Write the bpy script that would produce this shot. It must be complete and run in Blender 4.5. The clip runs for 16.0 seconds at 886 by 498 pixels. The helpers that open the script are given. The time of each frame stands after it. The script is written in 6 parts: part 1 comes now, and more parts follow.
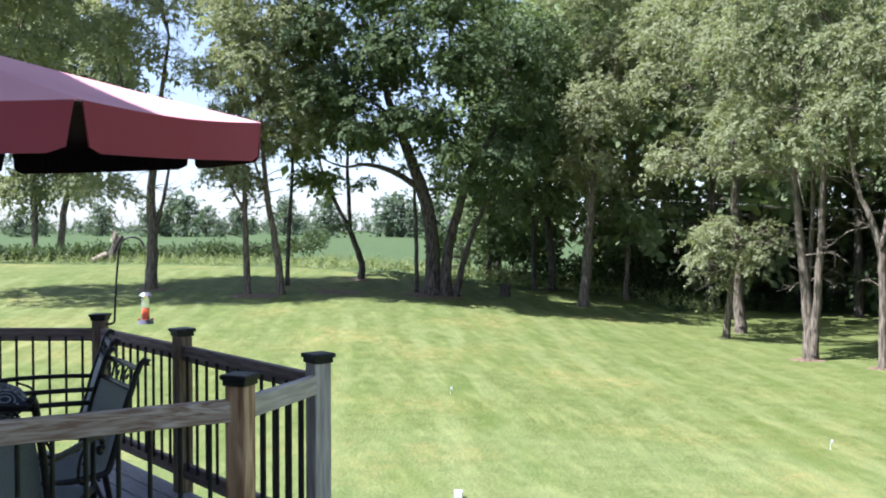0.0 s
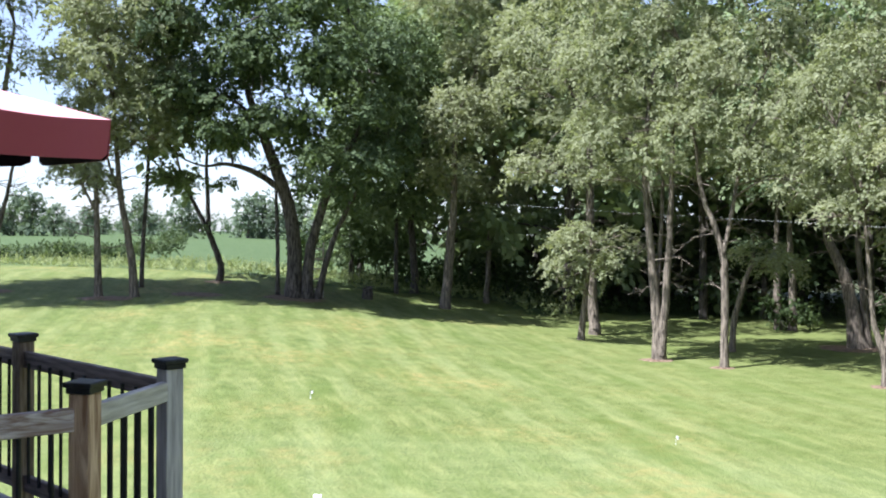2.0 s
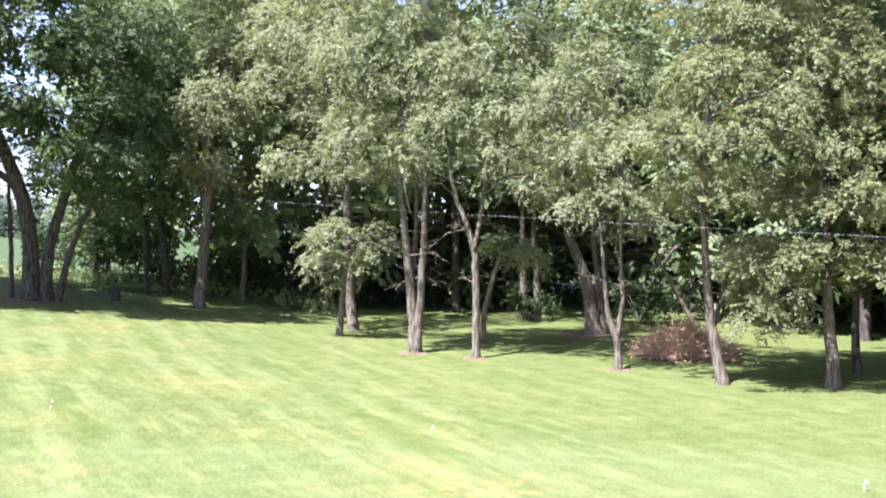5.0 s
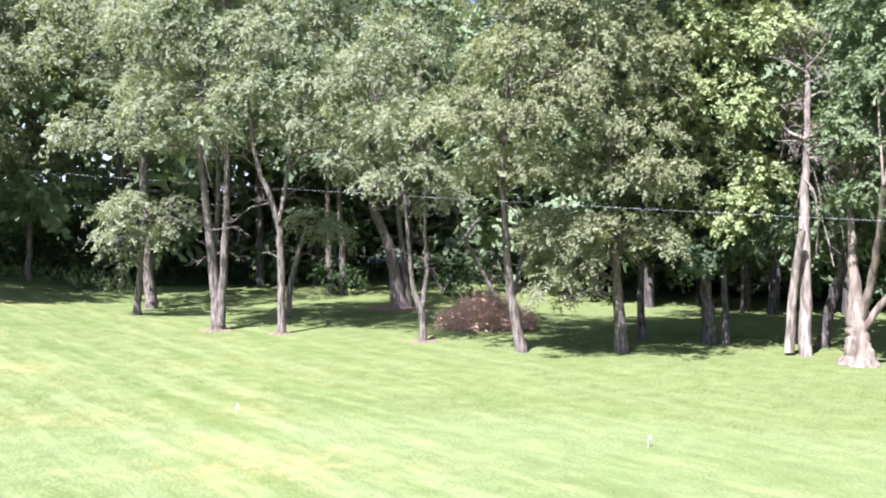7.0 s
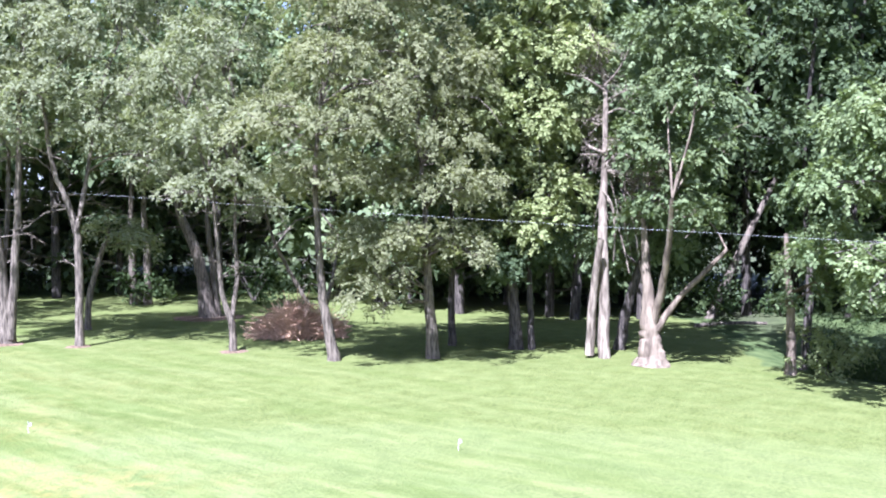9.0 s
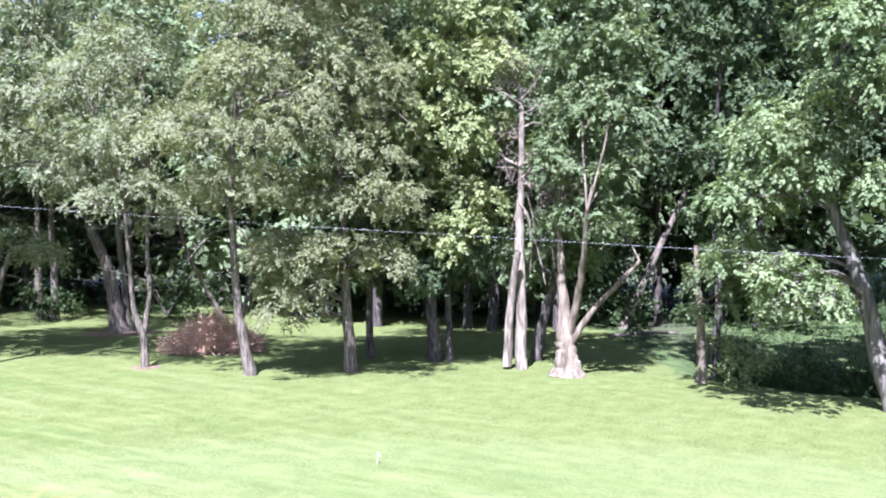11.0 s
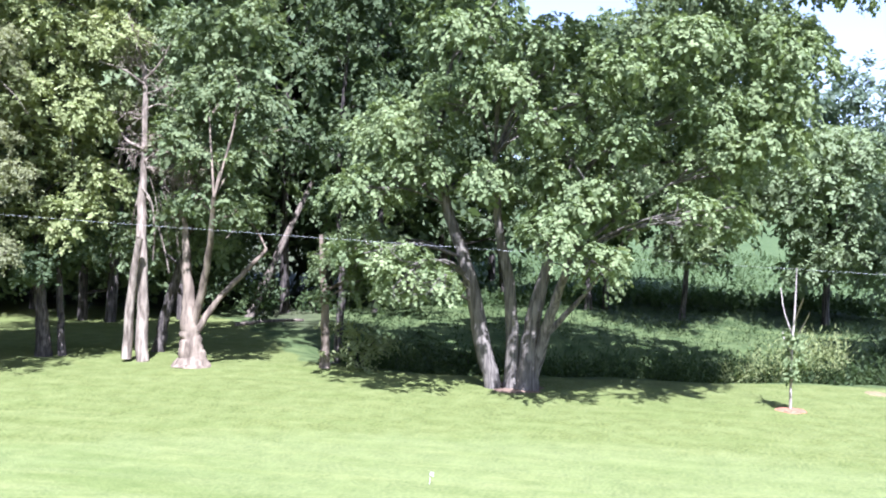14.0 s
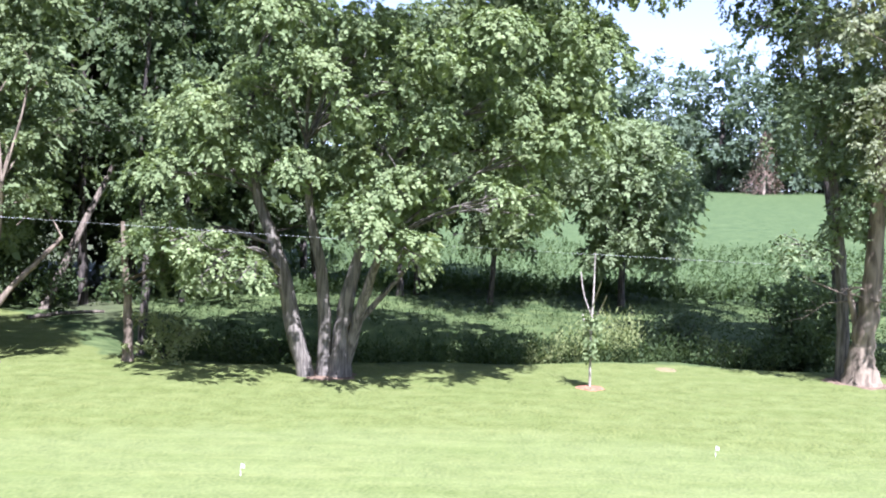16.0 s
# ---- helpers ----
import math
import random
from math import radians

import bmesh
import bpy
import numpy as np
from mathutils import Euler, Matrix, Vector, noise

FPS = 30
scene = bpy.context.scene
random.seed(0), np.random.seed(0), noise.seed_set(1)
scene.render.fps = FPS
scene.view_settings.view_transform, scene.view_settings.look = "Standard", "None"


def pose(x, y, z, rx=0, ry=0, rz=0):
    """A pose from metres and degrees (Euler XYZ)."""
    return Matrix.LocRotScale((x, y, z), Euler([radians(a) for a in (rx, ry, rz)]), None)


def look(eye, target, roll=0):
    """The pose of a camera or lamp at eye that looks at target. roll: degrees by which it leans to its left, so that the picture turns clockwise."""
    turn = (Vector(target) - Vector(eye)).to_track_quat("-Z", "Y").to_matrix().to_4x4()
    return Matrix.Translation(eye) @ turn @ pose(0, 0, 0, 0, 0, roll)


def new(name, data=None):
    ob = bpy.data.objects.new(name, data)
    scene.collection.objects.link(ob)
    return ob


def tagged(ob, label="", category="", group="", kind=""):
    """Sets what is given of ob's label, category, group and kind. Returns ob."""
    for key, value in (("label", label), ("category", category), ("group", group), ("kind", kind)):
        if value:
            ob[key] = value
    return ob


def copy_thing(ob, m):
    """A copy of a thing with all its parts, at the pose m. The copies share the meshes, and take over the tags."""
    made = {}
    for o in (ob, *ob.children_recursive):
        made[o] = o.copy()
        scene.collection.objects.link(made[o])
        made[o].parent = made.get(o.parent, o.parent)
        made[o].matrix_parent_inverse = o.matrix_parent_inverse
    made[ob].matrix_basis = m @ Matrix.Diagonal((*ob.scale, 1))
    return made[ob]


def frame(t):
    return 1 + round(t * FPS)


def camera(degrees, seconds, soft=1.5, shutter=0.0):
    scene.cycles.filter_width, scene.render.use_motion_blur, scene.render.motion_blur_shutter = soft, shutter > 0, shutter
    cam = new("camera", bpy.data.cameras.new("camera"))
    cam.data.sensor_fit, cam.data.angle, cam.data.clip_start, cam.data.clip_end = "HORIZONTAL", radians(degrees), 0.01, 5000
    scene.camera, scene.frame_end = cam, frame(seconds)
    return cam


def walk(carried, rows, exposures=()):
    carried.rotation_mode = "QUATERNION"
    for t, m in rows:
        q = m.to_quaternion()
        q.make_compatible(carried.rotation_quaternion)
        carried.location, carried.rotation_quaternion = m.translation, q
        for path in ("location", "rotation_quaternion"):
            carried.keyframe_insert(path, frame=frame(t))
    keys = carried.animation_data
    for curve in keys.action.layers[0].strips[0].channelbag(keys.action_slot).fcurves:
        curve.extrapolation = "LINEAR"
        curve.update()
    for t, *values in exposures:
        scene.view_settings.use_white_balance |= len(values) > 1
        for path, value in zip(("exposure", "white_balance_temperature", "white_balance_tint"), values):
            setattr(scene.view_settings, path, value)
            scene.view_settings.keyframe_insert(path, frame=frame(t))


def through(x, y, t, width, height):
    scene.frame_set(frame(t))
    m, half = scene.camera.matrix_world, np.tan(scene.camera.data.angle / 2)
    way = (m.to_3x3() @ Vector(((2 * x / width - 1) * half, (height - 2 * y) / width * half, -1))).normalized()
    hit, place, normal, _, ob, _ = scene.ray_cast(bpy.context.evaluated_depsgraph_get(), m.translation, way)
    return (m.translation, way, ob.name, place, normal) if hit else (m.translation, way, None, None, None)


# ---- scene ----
cam = camera(50.65, 16.0, soft=2.0)
PATH = [
    (0, (0.000, 0.000, 4.300), (0.000, 9.998, 4.106), -0.09),
    (0.5, (0.004, -0.001, 4.302), (0.334, 9.993, 4.186), 0.33),
    (1, (0.011, -0.004, 4.305), (0.822, 9.963, 4.221), 0.42),
    (1.5, (0.016, -0.006, 4.306), (1.172, 9.927, 4.221), 0.45),
    (2, (0.020, -0.010, 4.307), (1.475, 9.882, 4.146), 0.55),
    (2.5, (0.025, -0.016, 4.309), (1.868, 9.810, 4.096), 0.72),
    (3, (0.030, -0.022, 4.312), (2.269, 9.721, 4.061), 0.66),
    (3.2, (0.031, -0.023, 4.312), (2.436, 9.681, 4.110), 0.66),
    (5.3, (0.031, -0.023, 4.312), (4.277, 9.027, 4.066), 0.44),
    (5.5, (0.031, -0.023, 4.312), (4.507, 8.914, 4.008), 0.61),
    (6, (0.031, -0.023, 4.312), (4.989, 8.652, 3.902), 0.53),
    (6.5, (0.031, -0.023, 4.312), (5.342, 8.440, 3.902), 0.12),
    (7, (0.031, -0.023, 4.312), (5.757, 8.163, 3.860), 0.21),
    (7.5, (0.031, -0.023, 4.312), (6.129, 7.891, 3.873), 0.47),
    (8, (0.031, -0.023, 4.312), (6.545, 7.554, 3.904), 0.49),
    (8.5, (0.031, -0.023, 4.312), (6.919, 7.217, 3.948), 0.65),
    (9, (0.031, -0.023, 4.312), (7.268, 6.870, 3.962), 0.68),
    (9.2, (0.031, -0.023, 4.312), (7.372, 6.760, 3.989), 0.58),
    (11.3, (0.031, -0.023, 4.312), (7.971, 6.054, 4.119), 0.38),
    (11.5, (0.031, -0.023, 4.312), (8.077, 5.912, 4.127), 0.13),
    (12, (0.031, -0.023, 4.312), (8.405, 5.438, 4.064), 0.29),
    (12.5, (0.031, -0.023, 4.312), (8.829, 4.716, 3.942), 0.18),
    (13, (0.031, -0.023, 4.312), (9.127, 4.118, 3.967), 0.38),
    (13.5, (0.031, -0.023, 4.312), (9.389, 3.487, 3.973), 1.33),
    (14, (0.031, -0.023, 4.312), (9.638, 2.743, 4.065), 1.85),
    (14.5, (0.031, -0.023, 4.312), (9.762, 2.256, 3.990), 1.88),
    (15, (0.031, -0.023, 4.312), (9.883, 1.624, 3.845), 1.92),
    (15.5, (0.031, -0.023, 4.312), (9.941, 1.271, 3.982), 1.76),
    (16, (0.031, -0.023, 4.312), (9.994, 0.775, 3.991), 1.92),
]
walk(cam, [(t, look(eye, target, roll)) for t, eye, target, roll in PATH],
     exposures=[(0.0, 1.72, 5410, 18), (2.0, 1.78, 5430, 18), (3.0, 1.95, 5430, 19), (5.5, 2.23, 5400, 28), (9.0, 2.28, 4960, 30), (12.5, 2.32, 5000, 32), (14.5, 2.17, 5110, 27), (16.0, 2.15, 5200, 28)])

# ---- light: late-morning sun from the side, clear hazy sky ----
SUN_YAW, SUN_UP = 248.0, 57.0          # bearing (clockwise from +y) and height in degrees
world = bpy.data.worlds.new("sky")
scene.world = world
world.use_nodes = True
wn = world.node_tree.nodes
sky = wn.new("ShaderNodeTexSky")
sky.sky_type, sky.sun_disc = "NISHITA", False
sky.sun_elevation, sky.sun_rotation = radians(SUN_UP), radians(SUN_YAW)
sky.air_density, sky.dust_density, sky.ozone_density = 1.0, 0.7, 1.0
haze = wn.new("ShaderNodeHueSaturation")
haze.inputs["Saturation"].default_value = 0.66
world.node_tree.links.new(sky.outputs[0], haze.inputs["Color"])
world.node_tree.links.new(haze.outputs[0], wn["Background"].inputs[0])
wn["Background"].inputs[1].default_value = 0.068
sun_data = bpy.data.lights.new("sun", "SUN")
sun_data.energy, sun_data.angle, sun_data.color = 5.0, radians(0.53), (1.0, 0.95, 0.86)
sun = new("sun", sun_data)
SUN_AT = Vector((math.sin(radians(SUN_YAW)) * math.cos(radians(SUN_UP)), math.cos(radians(SUN_YAW)) * math.cos(radians(SUN_UP)), math.sin(radians(SUN_UP))))
sun.matrix_world = look(SUN_AT * 60, (0, 0, 0))


# ---- materials ----
def nodes_of(name):
    m = bpy.data.materials.new(name)
    m.use_nodes = True
    return m, m.node_tree.nodes, m.node_tree.links, m.node_tree.nodes["Principled BSDF"]


def noise_node(n, l, scale, detail=4.0, coord="Object", stretch=(1, 1, 1), twist=0.0):
    tc, mp, nz = n.new("ShaderNodeTexCoord"), n.new("ShaderNodeMapping"), n.new("ShaderNodeTexNoise")
    mp.inputs["Scale"].default_value = stretch
    nz.inputs["Distortion"].default_value = twist
    nz.inputs["Scale"].default_value, nz.inputs["Detail"].default_value = scale, detail
    l.new(tc.outputs[coord], mp.inputs[0])
    l.new(mp.outputs[0], nz.inputs["Vector"])
    return nz.outputs["Fac"]


def ramp(n, l, fac, stops):
    r = n.new("ShaderNodeValToRGB")
    while len(r.color_ramp.elements) < len(stops):
        r.color_ramp.elements.new(0.5)
    for e, (at, col) in zip(r.color_ramp.elements, stops):
        e.position, e.color = at, (*col, 1)
    l.new(fac, r.inputs[0])
    return r.outputs[0]


def mixed(n, l, fac, a, b, mode="MIX"):
    m = n.new("ShaderNodeMix")
    m.data_type, m.blend_type = "RGBA", mode
    for sock, v in ((m.inputs[0], fac), (m.inputs[6], a), (m.inputs[7], b)):
        if isinstance(v, (int, float)):
            sock.default_value = v
        elif isinstance(v, tuple):
            sock.default_value = (*v, 1)
        else:
            l.new(v, sock)
    return m.outputs[2]


def math_node(n, l, op, a, b=0.0):
    m = n.new("ShaderNodeMath")
    m.operation = op
    for sock, v in ((m.inputs[0], a), (m.inputs[1], b)):
        if isinstance(v, (int, float)):
            sock.default_value = v
        else:
            l.new(v, sock)
    return m.outputs[0]


def bumped(n, l, p, fac, strength, dist=0.02):
    b = n.new("ShaderNodeBump")
    b.inputs["Strength"].default_value, b.inputs["Distance"].default_value = strength, dist
    l.new(fac, b.inputs["Height"])
    l.new(b.outputs[0], p.inputs["Normal"])


def surface(name, dark, light, scale=6.0, rough=0.8, metal=0.0, bump=0.3, stretch=(1, 1, 1), coarse=0.8, per_object=0.0, spec=0.3, twist=0.0):
    """Two scales of variation between two colours, with fine relief."""
    m, n, l, p = nodes_of(name)
    fine = noise_node(n, l, scale, 6.0, "Object", stretch, twist)
    big = noise_node(n, l, coarse, 2.0, "Object")
    c = mixed(n, l, ramp_fac(n, l, fine, 0.36, 0.64), dark, light)
    c = mixed(n, l, math_node(n, l, "MULTIPLY", big, 0.5), c, dark)
    if per_object:
        info = n.new("ShaderNodeObjectInfo")
        hsv = n.new("ShaderNodeHueSaturation")
        v = math_node(n, l, "MULTIPLY_ADD", info.outputs["Random"], per_object)
        n[v.node.name].inputs[2].default_value = 1 - per_object / 2
        l.new(v, hsv.inputs["Value"])
        l.new(c, hsv.inputs["Color"])
        c = hsv.outputs[0]
    l.new(c, p.inputs["Base Color"])
    p.inputs["Roughness"].default_value, p.inputs["Metallic"].default_value = rough, metal
    p.inputs["Specular IOR Level"].default_value = spec
    if bump:
        bumped(n, l, p, fine, bump)
    return m


def ramp_fac(n, l, fac, lo=0.3, hi=0.7):
    r = n.new("ShaderNodeMapRange")
    r.inputs[1].default_value, r.inputs[2].default_value = lo, hi
    l.new(fac, r.inputs[0])
    return r.outputs[0]


def foliage(name, dark, mid, light, through=0.36, rough=0.6, evenness=0.34):
    m, n, l, p = nodes_of(name)
    isl = n.new("ShaderNodeNewGeometry").outputs["Random Per Island"]
    big = noise_node(n, l, 0.55, 3.0)
    fac = math_node(n, l, "ADD", math_node(n, l, "MULTIPLY", isl, evenness), math_node(n, l, "MULTIPLY", big, 0.7))
    c = ramp(n, l, fac, [(0.1, dark), (0.5, mid), (0.95, light)])
    l.new(c, p.inputs["Base Color"])
    p.inputs["Roughness"].default_value, p.inputs["Specular IOR Level"].default_value = rough, 0.12
    tr = n.new("ShaderNodeBsdfTranslucent")
    l.new(mixed(n, l, 1.0, c, (1.0, 1.06, 0.6), "MULTIPLY"), tr.inputs[0])
    mx = n.new("ShaderNodeMixShader")
    mx.inputs[0].default_value = through
    l.new(p.outputs[0], mx.inputs[1])
    l.new(tr.outputs[0], mx.inputs[2])
    l.new(mx.outputs[0], n["Material Output"].inputs[0])
    return m


LEAVES = {
    "elm": foliage("elm_leaves", (0.160, 0.178, 0.092), (0.245, 0.262, 0.146), (0.325, 0.336, 0.198), 0.44),
    "olive": foliage("olive_leaves", (0.145, 0.156, 0.072), (0.230, 0.239, 0.120), (0.315, 0.316, 0.170), 0.44),
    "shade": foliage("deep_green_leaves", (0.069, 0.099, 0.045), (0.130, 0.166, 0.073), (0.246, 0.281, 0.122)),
    # dark also serves as the shaded copy of ordinary foliage in woods and bank
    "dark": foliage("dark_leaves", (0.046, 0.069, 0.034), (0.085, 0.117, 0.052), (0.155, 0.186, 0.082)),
    "maple": foliage("maple_leaves", (0.084, 0.122, 0.051), (0.168, 0.212, 0.090), (0.285, 0.324, 0.144)),
    "mid": foliage("green_leaves", (0.099, 0.136, 0.065), (0.174, 0.219, 0.105), (0.279, 0.321, 0.160)),
    "yel": foliage("yellow_green_leaves", (0.145, 0.180, 0.066), (0.240, 0.272, 0.108), (0.345, 0.360, 0.158)),
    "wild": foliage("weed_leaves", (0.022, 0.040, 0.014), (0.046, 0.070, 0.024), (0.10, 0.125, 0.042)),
    "crop": foliage("crop_leaves", (0.040, 0.066, 0.024), (0.068, 0.100, 0.036), (0.105, 0.140, 0.052)),
    # paled and greyed: the haze of distance is mixed into this leaf colour
    "far": foliage("hazed_far_leaves", (0.075, 0.11, 0.07), (0.115, 0.15, 0.095), (0.16, 0.195, 0.125)),
}
BARK = {
    "elm": surface("grey_bark", (0.045, 0.036, 0.026), (0.255, 0.212, 0.155), 19, 0.95, 0, 1.0, (1, 1, 0.14), 1.6, twist=0.6),
    "dark": surface("dark_bark", (0.018, 0.015, 0.013), (0.15, 0.127, 0.10), 17, 0.95, 0, 1.0, (1, 1, 0.14), 1.6, twist=0.6),
    "maple": surface("maple_bark", (0.062, 0.054, 0.042), (0.225, 0.198, 0.155), 13, 0.95, 0, 1.0, (1, 1, 0.12), 1.6, twist=0.6),
    "pale": surface("bleached_bark", (0.095, 0.075, 0.053), (0.39, 0.325, 0.238), 9, 0.9, 0, 0.8, (1, 1, 0.2), 1.0),
}
BARK["sapling"] = surface("pale_young_bark", (0.22, 0.19, 0.15), (0.50, 0.44, 0.37), 14, 0.85, 0, 0.4, (1, 1, 0.3), 1.0)
BARK["white"] = surface("whitish_bark", (0.075, 0.057, 0.038), (0.265, 0.212, 0.146), 6, 0.9, 0, 0.8, (1, 1, 0.2), 1.0, twist=0.6)
BARK["olive"] = BARK["elm"]
BARK["yel"] = BARK["mid"] = BARK["shade"] = BARK["dark"]


# ---- mesh helpers ----
def link(name, me, material, parent=None, label=""):
    me.materials.append(material)
    ob = new(name, me)
    if parent:
        ob.parent = parent
    return tagged(ob, label)


def part(name, bm, material, parent=None, label="", smooth=False):
    me = bpy.data.meshes.new(name)
    bm.to_mesh(me)
    bm.free()
    if smooth:
        me.polygons.foreach_set("use_smooth", [True] * len(me.polygons))
    return link(name, me, material, parent, label)


def mesh_from(name, verts, faces, smooth=False):
    """A mesh from numpy arrays: verts (n, 3), faces (m, 3 or 4)."""
    me = bpy.data.meshes.new(name)
    k = faces.shape[1]
    me.vertices.add(len(verts))
    me.vertices.foreach_set("co", np.ascontiguousarray(verts, np.float32).ravel())
    me.loops.add(faces.size)
    me.loops.foreach_set("vertex_index", np.ascontiguousarray(faces, np.int32).ravel())
    me.polygons.add(len(faces))
    me.polygons.foreach_set("loop_start", np.arange(0, faces.size, k, dtype=np.int32))
    if smooth:
        me.polygons.foreach_set("use_smooth", np.ones(len(faces), bool))
    me.update(calc_edges=True)
    return me


def box(bm, x0, y0, z0, x1, y1, z1, bevel=0.0, m=None):
    vs = [bm.verts.new((x, y, z)) for x in (x0, x1) for y in (y0, y1) for z in (z0, z1)]
    fs = [bm.faces.new([vs[i] for i in q]) for q in ((0, 1, 3, 2), (4, 6, 7, 5), (0, 4, 5, 1), (2, 3, 7, 6), (0, 2, 6, 4), (1, 5, 7, 3))]
    made = vs
    if bevel:
        edges = list({e for f in fs for e in f.edges})
        made = bmesh.ops.bevel(bm, geom=edges, offset=bevel, segments=1, affect="EDGES", profile=0.5)["verts"]
        made = list({v for v in made} | {v for v in vs if v.is_valid})
    if m is not None:
        bmesh.ops.transform(bm, matrix=m, verts=made)
    return made


def tube_arrays(points, radii, sides=8):
    """Rings along a polyline, as arrays."""
    pts, rad = np.array(points, float), np.array(radii, float)
    tan = np.gradient(pts, axis=0)
    tan /= np.linalg.norm(tan, axis=1)[:, None] + 1e-9
    ref = np.array([0.0, 0.0, 1.0]) if abs(tan[:, 2]).mean() < 0.8 else np.array([1.0, 0.0, 0.0])
    u = np.cross(tan, ref)
    u /= np.linalg.norm(u, axis=1)[:, None] + 1e-9
    v = np.cross(tan, u)
    a = np.linspace(0, 2 * np.pi, sides, endpoint=False)
    ring = pts[:, None] + rad[:, None, None] * (np.cos(a)[None, :, None] * u[:, None] + np.sin(a)[None, :, None] * v[:, None])
    i, j = np.meshgrid(np.arange(len(pts) - 1), np.arange(sides), indexing="ij")
    k = (j + 1) % sides
    quads = np.stack([i * sides + j, i * sides + k, (i + 1) * sides + k, (i + 1) * sides + j], -1).reshape(-1, 4)
    return ring.reshape(-1, 3), quads


def merge(chunks):
    verts, faces, at = [], [], 0
    for v, f in chunks:
        verts.append(v)
        faces.append(f + at)
        at += len(v)
    return np.concatenate(verts), np.concatenate(faces)


def tube(name, points, radius, material, parent=None, label="", sides=8):
    """A round bar along a polyline."""
    radii = radius if isinstance(radius, (list, tuple)) else [radius] * len(points)
    v, f = tube_arrays(points, radii, sides)
    bm = bmesh.new()
    vs = [bm.verts.new(p) for p in v]
    for q in f:
        bm.faces.new([vs[i] for i in q])
    bm.faces.new(vs[:sides])
    bm.faces.new(vs[-sides:][::-1])
    return part(name, bm, material, parent, label, True)


def smooth_line(pts, steps=4):
    """Catmull-Rom through rows of numbers."""
    p = np.array(pts, float)
    p = np.vstack([2 * p[0] - p[1], p, 2 * p[-1] - p[-2]])
    out = []
    for i in range(1, len(p) - 2):
        for s in np.arange(steps) / steps:
            out.append(0.5 * (2 * p[i] + (p[i + 1] - p[i - 1]) * s + (2 * p[i - 1] - 5 * p[i] + 4 * p[i + 1] - p[i + 2]) * s**2
                              + (3 * p[i] - p[i - 1] - 3 * p[i + 1] + p[i + 2]) * s**3))
    out.append(p[-2])
    return np.array(out)


def blend(a, b, v):
    u = np.clip((np.asarray(v, float) - a) / (b - a), 0, 1)
    return u * u * (3 - 2 * u)


def unit(v):
    return v / (np.linalg.norm(v, axis=-1, keepdims=True) + 1e-9)


def sprays(rng, centres, outward, size, leaf, per=13, droop=0.35, slim=0.5, face=None, wild=0.32):
    """Leafy twigs: each a short arching stem with leaves on both sides. centres, outward: (n, 3). Returns verts, quads."""
    n = len(centres)
    stem = unit(outward + rng.normal(0, 0.45, (n, 3)) + np.array([0, 0, -droop]))
    side = unit(np.cross(stem, rng.normal(0, 1, (n, 3)) + np.array([0, 0, 1.5])))
    up = np.cross(side, stem)
    s = np.linspace(0.0, 1.0, per)
    length = size * rng.uniform(0.7, 1.3, n)
    root = centres[:, None] + stem[:, None] * (s[None] * length[:, None])[..., None]
    root = root + np.array([0, 0, -1.0]) * (droop * 0.6 * s[None] ** 2 * length[:, None])[..., None]
    sign = np.where(np.arange(per) % 2 == 0, 1.0, -1.0)[None, :, None]
    sign = np.where((np.arange(per) == per - 1)[None, :, None], 0.0, sign)
    way = unit(stem[:, None] * rng.uniform(0.4, 1.0, (n, per, 1)) + side[:, None] * sign * 0.9 + rng.normal(0, 0.35, (n, per, 3)) + np.array([0, 0, -droop * 0.7]))
    lean = up if face is None else face
    norm = unit(lean[:, None] + rng.normal(0, wild, (n, per, 3)))
    flat = unit(np.cross(norm, way))
    way = unit(np.cross(flat, norm) + norm * rng.normal(0, 0.25, (n, per, 1)))
    ln = leaf * rng.uniform(0.65, 1.3, (n, per, 1))
    v = np.stack([root, root + way * ln * 0.45 + flat * ln * slim * 0.5 + norm * ln * 0.08,
                  root + way * ln, root + way * ln * 0.45 - flat * ln * slim * 0.5 + norm * ln * 0.08], 2).reshape(-1, 3)
    return v, np.arange(len(v)).reshape(-1, 4)


def lobe_sprays(rng, cx, cy, cz, rx, ry, rz, count, size, leaf, per=13, droop=0.35, slim=0.5, group=15, swell=3.4):
    """Leafy clumps round the skin of an ellipsoid, each a rounded cushion of sprays, with gaps between the clumps."""
    clumps = max(4, int(count / group))
    d = unit(rng.normal(0, 1, (clumps, 3)))
    lump = 1 + 0.20 * np.sin(d[:, 0] * 5 + cx) * np.cos(d[:, 2] * 6 + cz) + 0.12 * np.sin(d[:, 1] * 7 + cy)
    r = rng.uniform(0.55, 1.0, clumps) * lump
    heart = np.array([cx, cy, cz]) + d * r[:, None] * np.array([rx, ry, rz])
    big = min(swell * leaf, 0.6 * min(rx, rz)) * rng.uniform(0.7, 1.35, clumps)
    pick = rng.integers(0, clumps, count)
    way = unit(rng.normal(0, 1, (count, 3)) + d[pick] * 0.8 + np.array([0, 0, 0.3]))
    c = heart[pick] + way * (big[pick] * rng.uniform(0.6, 1.05, count))[:, None] * np.array([1, 1, 0.72])
    stem = unit(np.cross(way, rng.normal(0, 1, (count, 3)))) + way * 0.25
    return sprays(rng, c, stem, size * 0.62, leaf, per, droop, slim, unit(way + np.array([0, 0, 0.2])))


